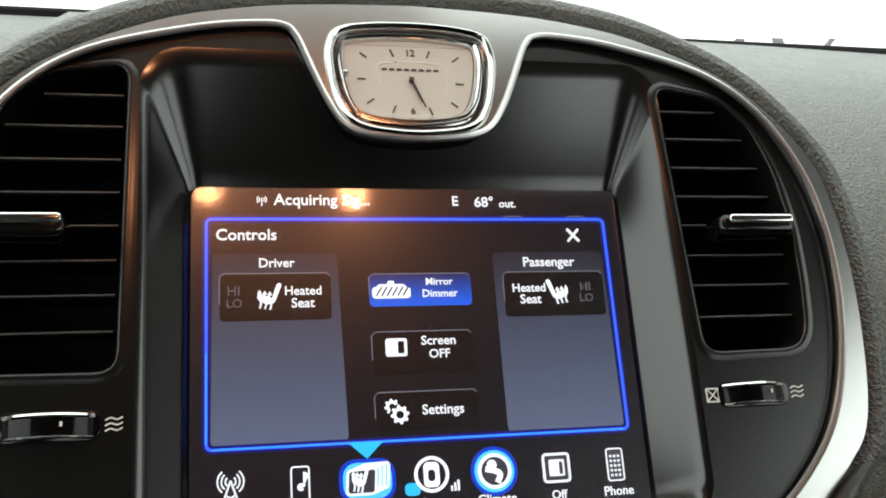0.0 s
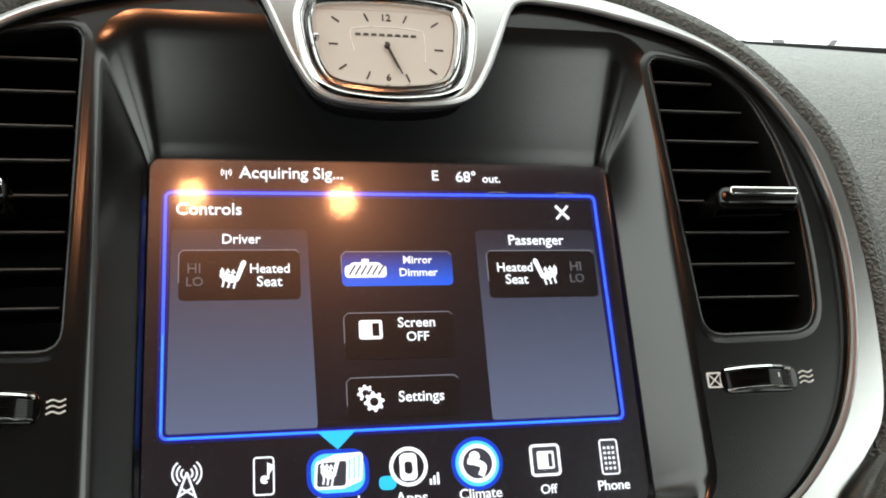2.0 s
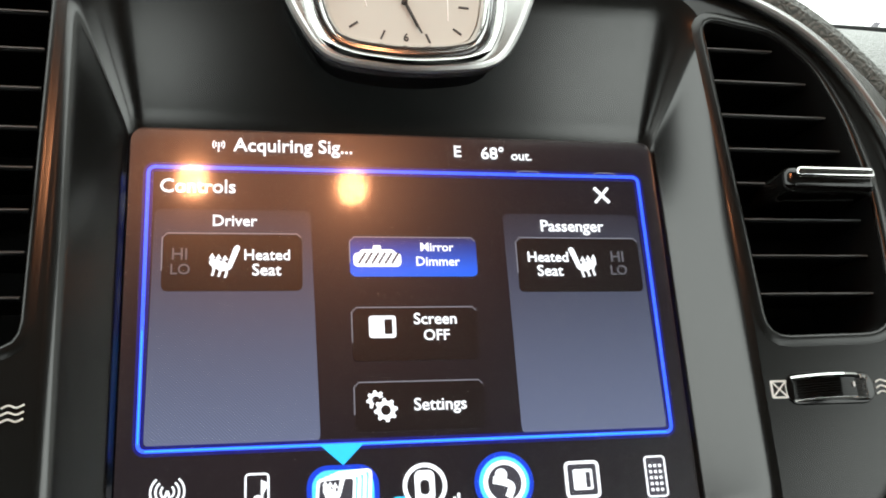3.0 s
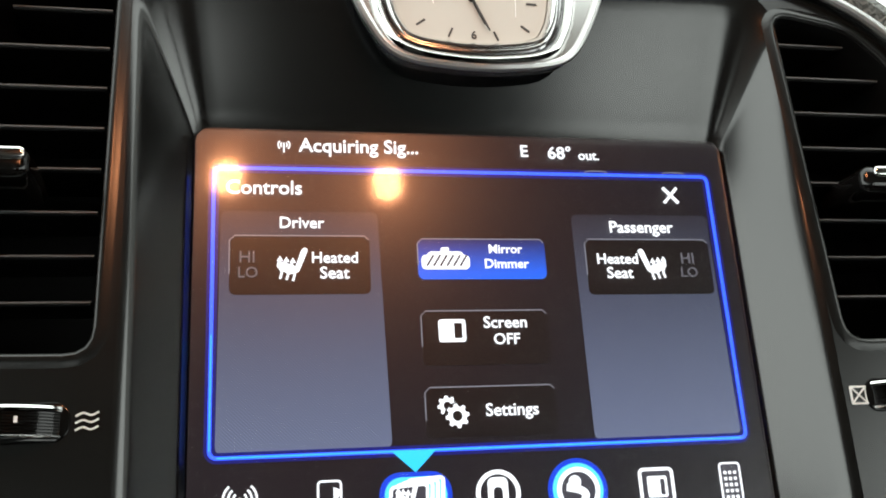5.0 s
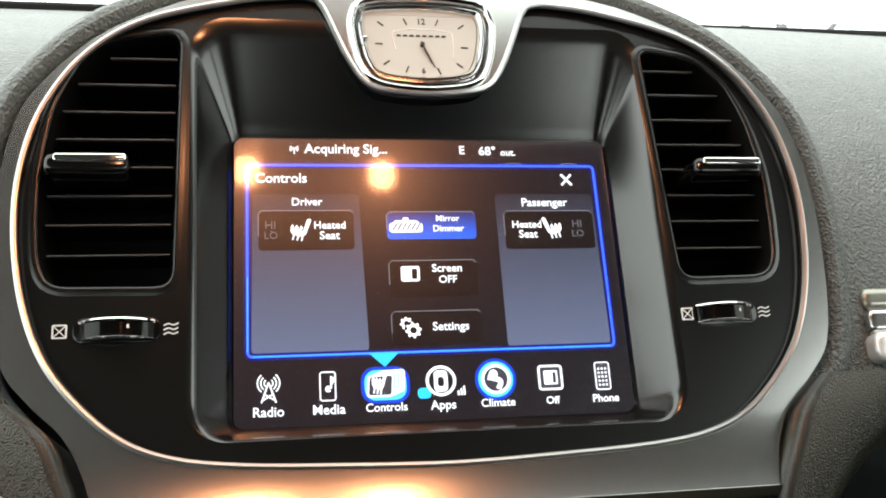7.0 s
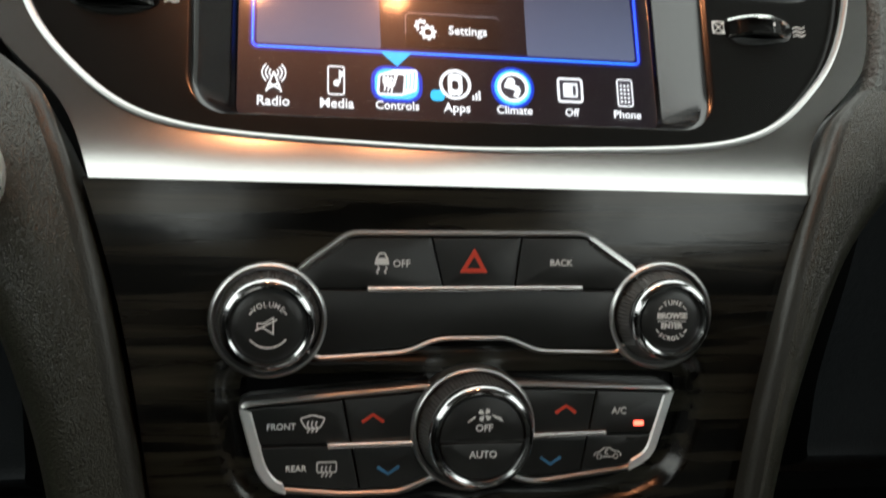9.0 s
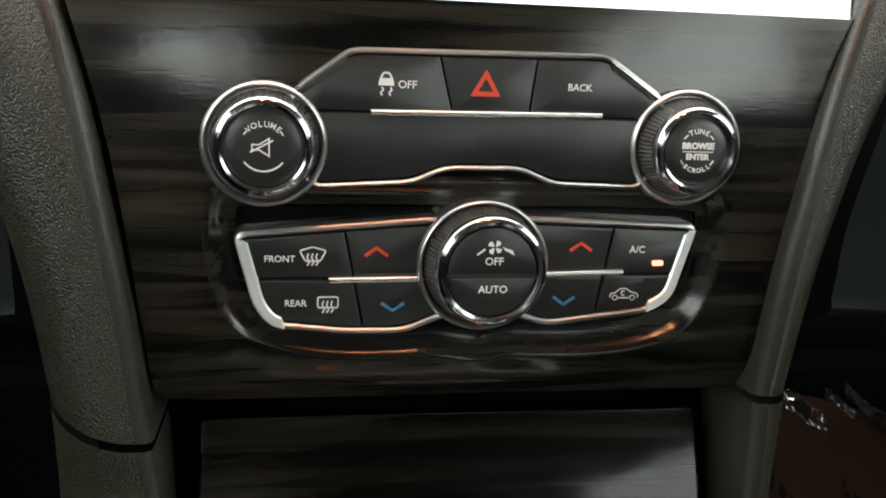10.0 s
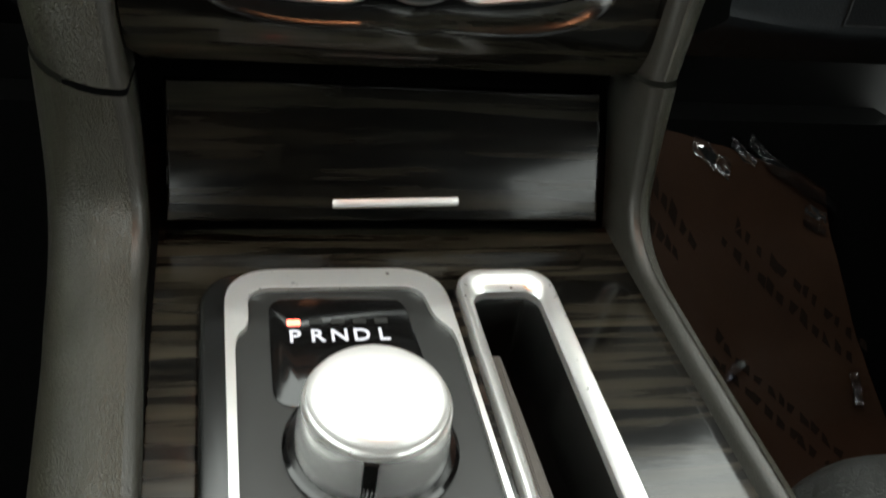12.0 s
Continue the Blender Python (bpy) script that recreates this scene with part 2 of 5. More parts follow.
def plate(loop, y0, y1, round_edge=0.0, steps=2):
    """A solid slab of an outline in x and z, its front edge at y0 rounded off."""
    bm = bmesh.new()
    rings = []
    ys = [(y1, 0.0)]
    if round_edge:
        for i in range(steps + 1):
            a = math.pi / 2 * i / steps
            ys.append((y0 + round_edge * (1 - math.sin(a)), -round_edge * (1 - math.cos(a))))
    else:
        ys.append((y0, 0.0))
    for y, d in ys:
        rings.append([bm.verts.new((x, y, z)) for x, z in (spread(loop, d) if d else loop)])
    k = len(loop)
    for a, b in zip(rings, rings[1:]):
        for i in range(k):
            bm.faces.new((a[i], a[(i + 1) % k], b[(i + 1) % k], b[i]))
    bm.faces.new(rings[-1])
    bm.faces.new(list(reversed(rings[0])))
    return bm


def loft(loops, closed=True, cap=False):
    """A skin over loops of equal length, in 3D."""
    bm = bmesh.new()
    rings = [[bm.verts.new(p) for p in loop] for loop in loops]
    k = len(rings[0])
    for a, b in zip(rings, rings[1:]):
        for i in range(k if closed else k - 1):
            bm.faces.new((a[i], a[(i + 1) % k], b[(i + 1) % k], b[i]))
    if cap:
        bm.faces.new(rings[0]), bm.faces.new(rings[-1])
    return bm


def turned(profile, cx, cz, n=64, y=0.0):
    """A turned body: (radius, y) pairs round an axis along y through (cx, cz)."""
    return loft([[(cx + r * math.cos(2 * math.pi * i / n), y + h, cz + r * math.sin(2 * math.pi * i / n)) for i in range(n)] for r, h in profile], cap=True)


def rod(points, radius, n=8, closed=False, flat=1.0):
    """A round bar along 3D points, squeezed in y by flat."""
    p = [Vector(q) for q in points]
    loops = []
    for i, q in enumerate(p):
        a, b = (p[i - 1], p[(i + 1) % len(p)]) if closed else (p[max(i - 1, 0)], p[min(i + 1, len(p) - 1)])
        t = (b - a).normalized()
        side = t.cross(Vector((0, 1, 0)))
        side = side.normalized() if side.length > 1e-4 else Vector((1, 0, 0))
        up = side.cross(t)
        loops.append([q + radius * (math.cos(2 * math.pi * k / n) * side + flat * math.sin(2 * math.pi * k / n) * up) for k in range(n)])
    if closed:
        loops.append(loops[0])
    bm = loft(loops, cap=not closed)
    if closed:
        bmesh.ops.remove_doubles(bm, verts=bm.verts, dist=1e-7)
    return bm


def stroke(points, width, y0, y1):
    """A flat line of one width through points in x and z."""
    p = [np.array(q, float) for q in points]
    left, right = [], []
    for i, q in enumerate(p):
        t = p[min(i + 1, len(p) - 1)] - p[max(i - 1, 0)]
        t = t / (np.linalg.norm(t) + 1e-12)
        m = np.array([t[1], -t[0]]) * width / 2
        left.append(tuple(q + m)), right.append(tuple(q - m))
    return plate(left + right[::-1], y0, y1)


def merge(*meshes):
    out = bmesh.new()
    for bm in meshes:
        me = bpy.data.meshes.new("join")
        bm.to_mesh(me)
        bm.free()
        out.from_mesh(me)
        bpy.data.meshes.remove(me)
    return out


def writing(text, x, z, height, y0, y1, bold=0.0, turn=0.0, wide=1.0, width=0.0):
    """Letters as a thin solid, centred on x and z: of a cap height, or as wide as width."""
    data = bpy.data.curves.new("letters", "FONT")
    data.body, data.size, data.align_x, data.align_y = text, height / 0.72, "CENTER", "CENTER"
    data.extrude, data.offset, data.resolution_u = 0.5, bold * height, 3
    ob = bpy.data.objects.new("letters", data)
    scene.collection.objects.link(ob)
    me = bpy.data.meshes.new_from_object(ob.evaluated_get(bpy.context.evaluated_depsgraph_get()))
    bpy.data.objects.remove(ob)
    bpy.data.curves.remove(data)
    bm = bmesh.new()
    bm.from_mesh(me)
    bpy.data.meshes.remove(me)
    c, s = math.cos(radians(turn)), math.sin(radians(turn))
    if width:
        xs = [v.co.x for v in bm.verts]
        k = width / (max(xs) - min(xs))
        bm.transform(Matrix.Scale(k, 4, (1, 0, 0)) @ Matrix.Scale(k, 4, (0, 1, 0)))
    for v in bm.verts:
        px, pz, d = v.co.x * wide, v.co.y, v.co.z
        v.co = (x + c * px - s * pz, y0 if d > 0 else y1, z + s * px + c * pz)
    return bm


def arc(cx, cz, r, a0, a1, n=10):
    return [(cx + r * math.cos(radians(a0 + (a1 - a0) * i / n)), cz + r * math.sin(radians(a0 + (a1 - a0) * i / n))) for i in range(n + 1)]


# ---- cabin shell ----
DARK_WALL = material("black door lining", (0.006, 0.006, 0.006), 0.6, spec=0.15)

def box(x0, x1, y0, y1, z0, z1):
    return plate([(x0, z0), (x1, z0), (x1, z1), (x0, z1)], y0, y1)


PROFILE = curve([(0.0, -0.025), (0.0, 0.03), (0.012, 0.08), (0.04, 0.13), (0.09, 0.19), (0.16, 0.25), (0.25, 0.315)], 5, closed=False)
side = [[(x, y + 0.02 * max(0, (x - 0.3)), z - 0.01 * max(0, x - 0.3)) for y, z in PROFILE] for x in (0.178, 0.21, 0.26, 0.34, 0.5, 0.75)]
top = [[(x, y, z) for y, z in PROFILE[14:]] for x in (-0.178, -0.06, 0.06, 0.178)]
dash = merge(loft(side, closed=False), loft([[(-x, y, z) for x, y, z in s] for s in side], closed=False), loft(top, closed=False))
bmesh.ops.solidify(dash, geom=list(dash.faces), thickness=0.004)
solo("dashboard_top", dash, LEATHER_LIT, STACK, "charcoal grained soft dashboard top below the windscreen", "dashboard", kind="structure")
solo("windscreen_base", box(-0.75, 0.75, 0.362, 0.40, 1.118, 1.150), DEEP_BLACK, pose(0, 0, 0), "black strip along the base of the windscreen", "trim", kind="structure", bevel=0.003)

lettering = thing("windscreen_lettering", pose(0, 0.402, 0), "unreadable lettering low on the windscreen, paled by glare", "lettering")
for x, lean, wide, tall in ((0.331, -0.4, 0.004, 0.006), (0.349, 0.8, 0.009, 0.008), (0.371, 0.3, 0.005, 0.005), (0.395, -0.5, 0.010, 0.010), (0.434, 0.9, 0.006, 0.012)):
    part("letter_bar", plate([(x - wide / 2, 1.1485), (x + wide / 2, 1.1485), (x + wide / 2 + lean * tall, 1.1490 + tall), (x - wide / 2 + lean * tall, 1.1490 + tall)], 0.0, 0.002), GLARE_PAINT, lettering)
roof = merge(box(-0.78, 0.78, -2.2, -0.24, 1.42, 1.46), box(-0.75, 0.75, -0.30, -0.18, 1.405, 1.425))
solo("ceiling", roof, HEADLINER, pose(0, 0, 0), "dark cloth headliner over the cabin", "headliner", kind="structure", bevel=0.006)
solo("floor", box(-0.78, 0.78, -2.2, 0.5, 0.18, 0.20), DIM_CARPET, pose(0, 0, 0), "black carpeted car floor", "floor", kind="structure")
solo("wall_east", merge(box(0.75, 0.80, -2.2, 0.5, 0.2, 1.02), box(0.74, 0.78, -1.15, -1.02, 1.02, 1.42)), DARK_WALL, pose(0, 0, 0), "dark inner side of the car with window openings", "car door", kind="structure", bevel=0.01)
west = merge(box(-0.80, -0.75, -2.2, 0.5, 0.2, 1.02), box(-0.78, -0.74, -1.15, -1.02, 1.02, 1.42))
solo("wall_west", west, DARK_WALL, pose(0, 0, 0), "dark inner side of the car with window openings", "car door", kind="structure", bevel=0.01)
# unseen floor, added so that less white light comes from below
solo("ground", box(-8, 8, -8, 8, -0.05, 0.0), material("pale grey floor plane", (0.38, 0.38, 0.37), 0.3, mottle=0.08, size=2), pose(0, 0, 0), "unseen pale grey floor added to dim light from below", "floor", kind="structure")
# out of view: added to cut the white light on the passenger side
solo("wall_light_block", box(2.2, 2.3, -0.5, 1.6, 0.0, 3.2), material("pale grey light block", (0.30, 0.30, 0.29), 0.6, mottle=0.06, size=3), pose(0, 0, 0), "unseen pale grey wall added to dim the passenger side", "wall", kind="structure")
solo("wall_north", box(-0.78, 0.78, 0.56, 0.60, 0.2, 1.12), DEEP_BLACK, pose(0, 0, 0), "black bulkhead behind the dashboard", "bulkhead", kind="structure")
# unseen; the opening is placed for the pale patch reflected in the veneer
rear = merge(box(-0.78, 0.78, -2.24, -2.2, 0.2, 1.12), box(-0.78, 0.78, -2.24, -2.2, 1.385, 1.44), box(-0.78, -0.50, -2.24, -2.2, 1.12, 1.385), box(-0.18, 0.78, -2.24, -2.2, 1.12, 1.385))
solo("wall_south", rear, DARK_WALL, pose(0, 0, 0), "dark unseen rear bulkhead with one window placed to shape reflections", "bulkhead", kind="structure")


# overhead console with two warm map lights
LAMPS = [(-0.0905, -0.392, 0.241), (0.0275, -0.374, 0.230)]
overhead = thing("overhead_console", STACK, "grey overhead console with two lit map lights", "overhead console")
mid = Vector((-0.031, -0.388, 0.262))
turn = STACK.to_3x3().inverted().to_4x4()
shell = plate(rounded(-0.13, 0.13, -0.09, 0.09, 0.03), -0.012, 0.10, 0.006)
shell.transform(Matrix.Translation(mid) @ turn @ pose(0, 0, 0.012, 90, 0, 0))
part("housing", shell, GREY_PLASTIC, overhead)
WARM = glow("warm lamp lens", (1.0, 0.38, 0.16), 145)
for p in LAMPS:
    lens = turned([(0.0, -0.006), (0.008, -0.004), (0.011, 0.0), (0.011, 0.012)], 0, 0, 32)
    lens.transform(Matrix.Translation(p) @ turn @ pose(0, 0, 0, 90, 0, 0))
    part("map_light_lens", lens, WARM, overhead, "lit warm map light lens")

# ---- centre stack: bezel, silver ring, clock ----
RING_HALF = [(0.050, -0.0485), (0.085, -0.0465), (0.108, -0.043), (0.126, -0.036), (0.142, -0.023), (0.157, -0.004), (0.1665, 0.021), (0.171, 0.051), (0.170, 0.078), (0.163, 0.104), (0.147, 0.129), (0.123, 0.146), (0.085, 0.157), (0.055, 0.1605)]
notch_half = [(0.0505, 0.1595), (0.0468, 0.1560), (0.0440, 0.1500), (0.0402, 0.1402), (0.0354, 0.1290), (0.0295, 0.1194), (0.0222, 0.1152), (0.0085, 0.1134)]
NOTCH = curve([(0, -0.050)] + RING_HALF[:-1] + [(0.06, 0.1603)] + notch_half + [(0, 0.1131)] + [(-x, z) for x, z in reversed(RING_HALF[:-1] + [(0.06, 0.1603)] + notch_half)], 6)
outer_half = curve([(0.134, -0.066), (0.141, -0.046), (0.149, -0.032), (0.161, -0.020), (0.1715, -0.006), (0.1768, 0.02), (0.1785, 0.06), (0.173, 0.098), (0.159, 0.121), (0.136, 0.142), (0.099, 0.159), (0.066, 0.1665), (0.037, 0.1695), (0, 0.171)], 6, closed=False)
RING_OUTER = outer_half + [(-x, z) for x, z in reversed(outer_half[:-1])]


def belly(x, z):
    u = max((-0.034 - z) / 0.032, 0)
    return -0.0064 * u * u


CLOCK_HALF = [(0.008, 0.1138), (0.0185, 0.1153), (0.0255, 0.1185), (0.0297, 0.1245), (0.0322, 0.1320), (0.0340, 0.1440), (0.0335, 0.1520), (0.0298, 0.1588), (0.0185, 0.1617)]
CLOCK = [(x - 0.0013, z) for x, z in curve([(0, 0.1134)] + CLOCK_HALF + [(0, 0.1627)] + [(-x, z) for x, z in reversed(CLOCK_HALF)], 6)]

ring = thing("silver_trim_ring", STACK, "satin silver trim ring round the vents, screen and clock", "trim")
ring_mesh = sheet(RING_OUTER, [NOTCH, spread(CLOCK, -0.0012)], -0.021, -0.0150)
for k in range(17):
    bmesh.ops.bisect_plane(ring_mesh, geom=[*ring_mesh.verts, *ring_mesh.edges, *ring_mesh.faces], dist=1e-6, plane_co=(0, 0, -0.034 - 0.0019 * k), plane_no=(0, 0, 1))
for v in ring_mesh.verts:
    if v.co.y < -0.02:
        v.co.y += belly(v.co.x, v.co.z)
part("ring_body", ring_mesh, SATIN_SILVER, ring, bevel=0.0014, segments=3, harden=False)
edge = [(x, -0.0212 + belly(x, z) * 0.6, z) for x, z in spread(NOTCH, -0.0002)]
part("chrome_edge", rod(edge, 0.0014, 8, closed=True), RIM, ring, "thin polished inner edge")

VENT = corners([(0.1035, 0.1400), (0.1090, 0.0262), (0.1490, 0.0268), (0.1545, 0.034), (0.1562, 0.055), (0.1562, 0.078), (0.1520, 0.103), (0.1445, 0.122), (0.1310, 0.135)], 0.007, 4)
VENT_WEST = corners([(-0.1085, 0.1420), (-0.1372, 0.1375), (-0.1500, 0.126), (-0.1590, 0.106), (-0.1630, 0.078), (-0.1632, 0.055), (-0.1615, 0.036), (-0.1570, 0.0268), (-0.1102, 0.0262)], 0.007, 4)
OUT_POCKET = rounded(-0.1043, 0.1043, -0.037, 0.150, 0.016, 8)
IN_POCKET = rounded(-0.0865, 0.0865, -0.0295, 0.0998, 0.004, 8)
bezel = thing("centre_stack_panel", STACK, "satin black centre stack panel round the touchscreen and air vents", "dashboard panel")
part("panel", sheet(resample(spread(NOTCH, 0.002), 260), [VENT, VENT_WEST, OUT_POCKET], -0.018, 0.0), SATIN_BLACK, bezel, bevel=0.0008)
funnel = []


def filled(loop, like):
    """The loop with points added on its long sides, alike for both loops."""
    out = []
    for a, b, c, d in zip(loop, loop[1:] + loop[:1], like, like[1:] + like[:1]):
        n = max(1, int(math.dist(c, d) / 0.004))
        out += [(a[0] + (b[0] - a[0]) * k / n, a[1] + (b[1] - a[1]) * k / n) for k in range(n)]
    return out


SLOPE = ((0.0, 0.08, 0.16, 0.24, 0.9, 1.0), (0.0, 0.12, 0.22, 0.30, 0.92, 1.0), (0.0, 0.02, 0.08, 0.17, 0.92, 1.0))
FLAT = ((0.0, 0.0), (0.05, 0.012), (0.12, 0.07), (0.95, 0.97), (1.0, 1.0))
for k in range(15):
    ring_line = []
    for p, q in zip(filled(OUT_POCKET, OUT_POCKET), filled(IN_POCKET, OUT_POCKET)):
        dx, dz = abs(p[0] - q[0]), abs(p[1] - q[1])
        w = dz / (dx + dz)
        w = w * w * (3 - 2 * w)
        s = float(np.interp(k / 14, SLOPE[0], SLOPE[1])) * (1 - w) + (k / 14) * w
        rise = float(np.interp(k / 14, SLOPE[0], SLOPE[2])) * (1 - w) + float(np.interp(k / 14, [f[0] for f in FLAT], [f[1] for f in FLAT])) * w
        x, y, z = p[0] + (q[0] - p[0]) * s, -0.0181 + 0.0205 * rise, p[1] + (q[1] - p[1]) * s
        ring_line.append((x, y, z))
    funnel.append(ring_line)
part("screen_surround", loft(funnel), SURROUND, bezel)

def band(loop, steps):
    return loft([[(x, y, z) for x, z in spread(loop, d)] for d, y in steps])


def clock_band(steps):
    """A rim of the clock: distance from the outline, depth and rise of each line."""
    return loft([[(x, y, z + dz) for x, z in spread(CLOCK, d)] for d, y, dz in steps])


clock = thing("analogue_clock", STACK, "analogue clock with a cream face and double chrome rim", "clock")
part("outer_rim", clock_band([(0.0010, -0.0200, 0), (0.0004, -0.0218, 0), (-0.0004, -0.0230, 0), (-0.0012, -0.0235, 0), (-0.0021, -0.0231, 0), (-0.0029, -0.0219, 0), (-0.0034, -0.0203, 0.0002)]), POLISHED, clock, "polished chrome outer rim")
part("groove", clock_band([(-0.0032, -0.0208, 0.0002), (-0.0037, -0.0198, 0.0003), (-0.0043, -0.0194, 0.0004), (-0.0049, -0.0197, 0.0006)]), DARK_CHROME, clock, "dark groove between the rims")
part("inner_rim", clock_band([(-0.0047, -0.0193, 0.0005), (-0.0049, -0.0207, 0.0006), (-0.0054, -0.0214, 0.0008), (-0.0060, -0.0214, 0.0011), (-0.0066, -0.0208, 0.0012), (-0.0073, -0.0198, 0.0013), (-0.0079, -0.0186, 0.0014), (-0.0082, -0.0176, 0.0014)]), POLISHED, clock, "polished chrome inner rim")
face = part("face", plate([(x, z + 0.0026) for x, z in spread(CLOCK, -0.0079)], -0.0156, -0.0120), CREAM, clock)
part("setting_pin", turned([(0.0, -0.0027), (0.0008, -0.0025), (0.0013, -0.0017), (0.0013, -0.0004), (0.0008, 0.0)], -0.0280, 0.1395, 20, -0.0205), DARK_CHROME, clock, "small dark setting pin in the rim")
part("face_panel", stroke(curve([(-0.0135, 0.1375), (-0.0147, 0.1454), (-0.0118, 0.1473), (-0.001, 0.1481), (0.0108, 0.1471), (0.0133, 0.1447), (0.0130, 0.1337)], 5, False), 0.0003, -0.0158, -0.0155), BRUSHED, face, "fine raised line on the face")
CX, CZ = -0.0011, 0.1398
for px, pz in ((0.0063, 0.1517), (0.0176, 0.1499), (0.0186, 0.1390), (0.0158, 0.1298), (0.0060, 0.1267), (-0.0087, 0.1273), (-0.0180, 0.1305), (-0.0211, 0.1400), (-0.0200, 0.1504), (-0.0085, 0.1518)):
    d = np.array([px - CX, (pz - CZ) * 1.35])
    d = d / np.linalg.norm(d) * 0.0017
    part("hour_mark", stroke([(px - d[0], pz - d[1]), (px + d[0], pz + d[1])], 0.0006, -0.0159, -0.0155), INK, face)
part("numeral", writing("12", CX, 0.1519, 0.0030, -0.0159, -0.0155, 0.01), INK, face)
part("numeral", writing("6", CX - 0.0001, 0.1266, 0.0028, -0.0159, -0.0155, 0.01), INK, face)
for i in range(8):
    part("brand_bar", plate(rounded(-0.0129 + i * 0.0030, -0.0108 + i * 0.0030, 0.1441, 0.1450, 0.0003, 2), -0.0159, -0.0155), INK, face)
part("minute_hand", stroke([(CX - 0.0006, CZ + 0.0014), (CX + 0.0050, 0.1281)], 0.0005, -0.0168, -0.0165), INK, clock)
part("hour_hand", stroke([(CX - 0.0005, CZ + 0.0014), (CX + 0.0040, 0.1306)], 0.0009, -0.0163, -0.0160), INK, clock)
part("hub", turned([(0.0, -0.0022), (0.0009, -0.002), (0.0011, 0.0)], CX, CZ, 20, -0.0155), INK, clock)
# the dial stands close behind the rim
for ob in [face] + [o for o in clock.children if o.name.startswith(("minute_hand", "hour_hand", "hub"))]:
    ob.location = (-0.0003, -0.0031, -0.0013)

# ---- touchscreen ----
tablet = thing("touchscreen", STACK, "lit touchscreen showing the seat and mirror controls page", "touchscreen")
display = part("display", plate(rounded(-0.0868, 0.0868, -0.0298, 0.1, 0.004), 0.0015, 0.006), glow("dark lit display", (0.020, 0.019, 0.030), 0.45), tablet)
UI_WHITE = glow("lit white", (0.93, 0.96, 1.0), 1.5)
UI_DIM = glow("lit dim grey", (0.35, 0.36, 0.42), 0.42)
UI_BLUE = glow("lit blue line", (0.03, 0.10, 1.0), 2.4)
UI_GLOW = glow("lit blue fringe", (0.006, 0.06, 0.75), 1.1)
UI_GREY = glow("lit slate", (0.10, 0.10, 0.13), 0.6)
UI_HALO = glow("lit blue halo", (0.05, 0.36, 1.0), 2.6)
UI_CYAN = glow("lit cyan", (0.03, 0.55, 0.98), 1.5)
UI_BLACK = glow("lit black", (0.012, 0.012, 0.016), 0.4)
UI_EDGE = glow("lit grey edge", (0.40, 0.42, 0.50), 0.65)


def shade(name, low, high, strength):
    """A lit area that runs from one colour at its foot to another at its top."""
    m = glow(name, low, strength)
    n, l = m.node_tree.nodes, m.node_tree.links
    at = n.new("ShaderNodeTexCoord")
    cut = n.new("ShaderNodeSeparateXYZ")
    mix = n.new("ShaderNodeMix")
    mix.data_type = "RGBA"
    mix.inputs[6].default_value, mix.inputs[7].default_value = (*low, 1), (*high, 1)
    l.new(at.outputs["Generated"], cut.inputs[0])
    l.new(cut.outputs[2], mix.inputs[0])
    fine = n.new("ShaderNodeTexWave")
    fine.bands_direction = "DIAGONAL"
    fine.inputs["Scale"].default_value = 620
    l.new(at.outputs["Object"], fine.inputs["Vector"])
    level = n.new("ShaderNodeMapRange")
    level.inputs["To Min"].default_value, level.inputs["To Max"].default_value = 0.80, 1.18
    l.new(fine.outputs["Fac"], level.inputs["Value"])
    weave = n.new("ShaderNodeMix")
    weave.data_type, weave.blend_type = "RGBA", "MULTIPLY"
    weave.inputs["Factor"].default_value = 1
    l.new(mix.outputs[2], weave.inputs[6])
    l.new(level.outputs[0], weave.inputs[7])
    l.new(weave.outputs[2], n["Principled BSDF"].inputs["Emission Color"])
    return m


UI_COLUMN = shade("lit slate column", (0.175, 0.215, 0.345), (0.032, 0.033, 0.050), 0.85)
UI_BUTTON_BLUE = shade("lit blue button", (0.010, 0.15, 1.0), (0.016, 0.022, 0.10), 1.15)
Y1, Y2, Y3, Y4 = 0.0014, 0.0011, 0.0008, 0.0005


def ui(name, bm, mat, label=""):
    return part(name, bm, mat, display, label, smooth=False)


def frame_line(loop, w, y):
    return sheet(spread(loop, w / 2), [spread(loop, -w / 2)], y, y + 0.0002)


page = rounded(-0.081, 0.081, 0.0, 0.0872, 0.002, 4)
ui("page_glow", frame_line(page, 0.0030, Y2 + 0.0001), glow("lit deep blue glow", (0.012, 0.022, 0.42), 0.5), "soft blue glow along the border")
ui("page_border", frame_line(page, 0.0010, Y2), UI_BLUE, "blue page border")
ui("page_border_core", merge(stroke([(-0.0790, 0.0), (0.0790, 0.0)], 0.0003, Y2 - 0.0002, Y2 - 0.0001), stroke([(-0.0810, 0.002), (-0.0810, 0.035)], 0.0003, Y2 - 0.0002, Y2 - 0.0001)), UI_CYAN, "cyan core of the lower border")
for x0 in (0.0379, 0.0653):
    ui("page_tab", stroke(curve([(x0, 0.0876), (x0 + 0.0008, 0.0884), (x0 + 0.0068, 0.0884), (x0 + 0.0076, 0.0876)], 3, False), 0.0003, Y2 - 0.0001, Y2), UI_EDGE)
ui("page_pointer", plate([(-0.0300, 0.0), (-0.0172, 0.0), (-0.0233, -0.0060)], Y2 - 0.0001, Y1), UI_CYAN, "cyan pointer under the page")
ui("column", plate(corners([(-0.0788, 0.0732), (-0.0315, 0.0732), (-0.0297, 0.0012), (-0.0795, 0.0012)], 0.002, 3), Y1, 0.0016), UI_COLUMN)
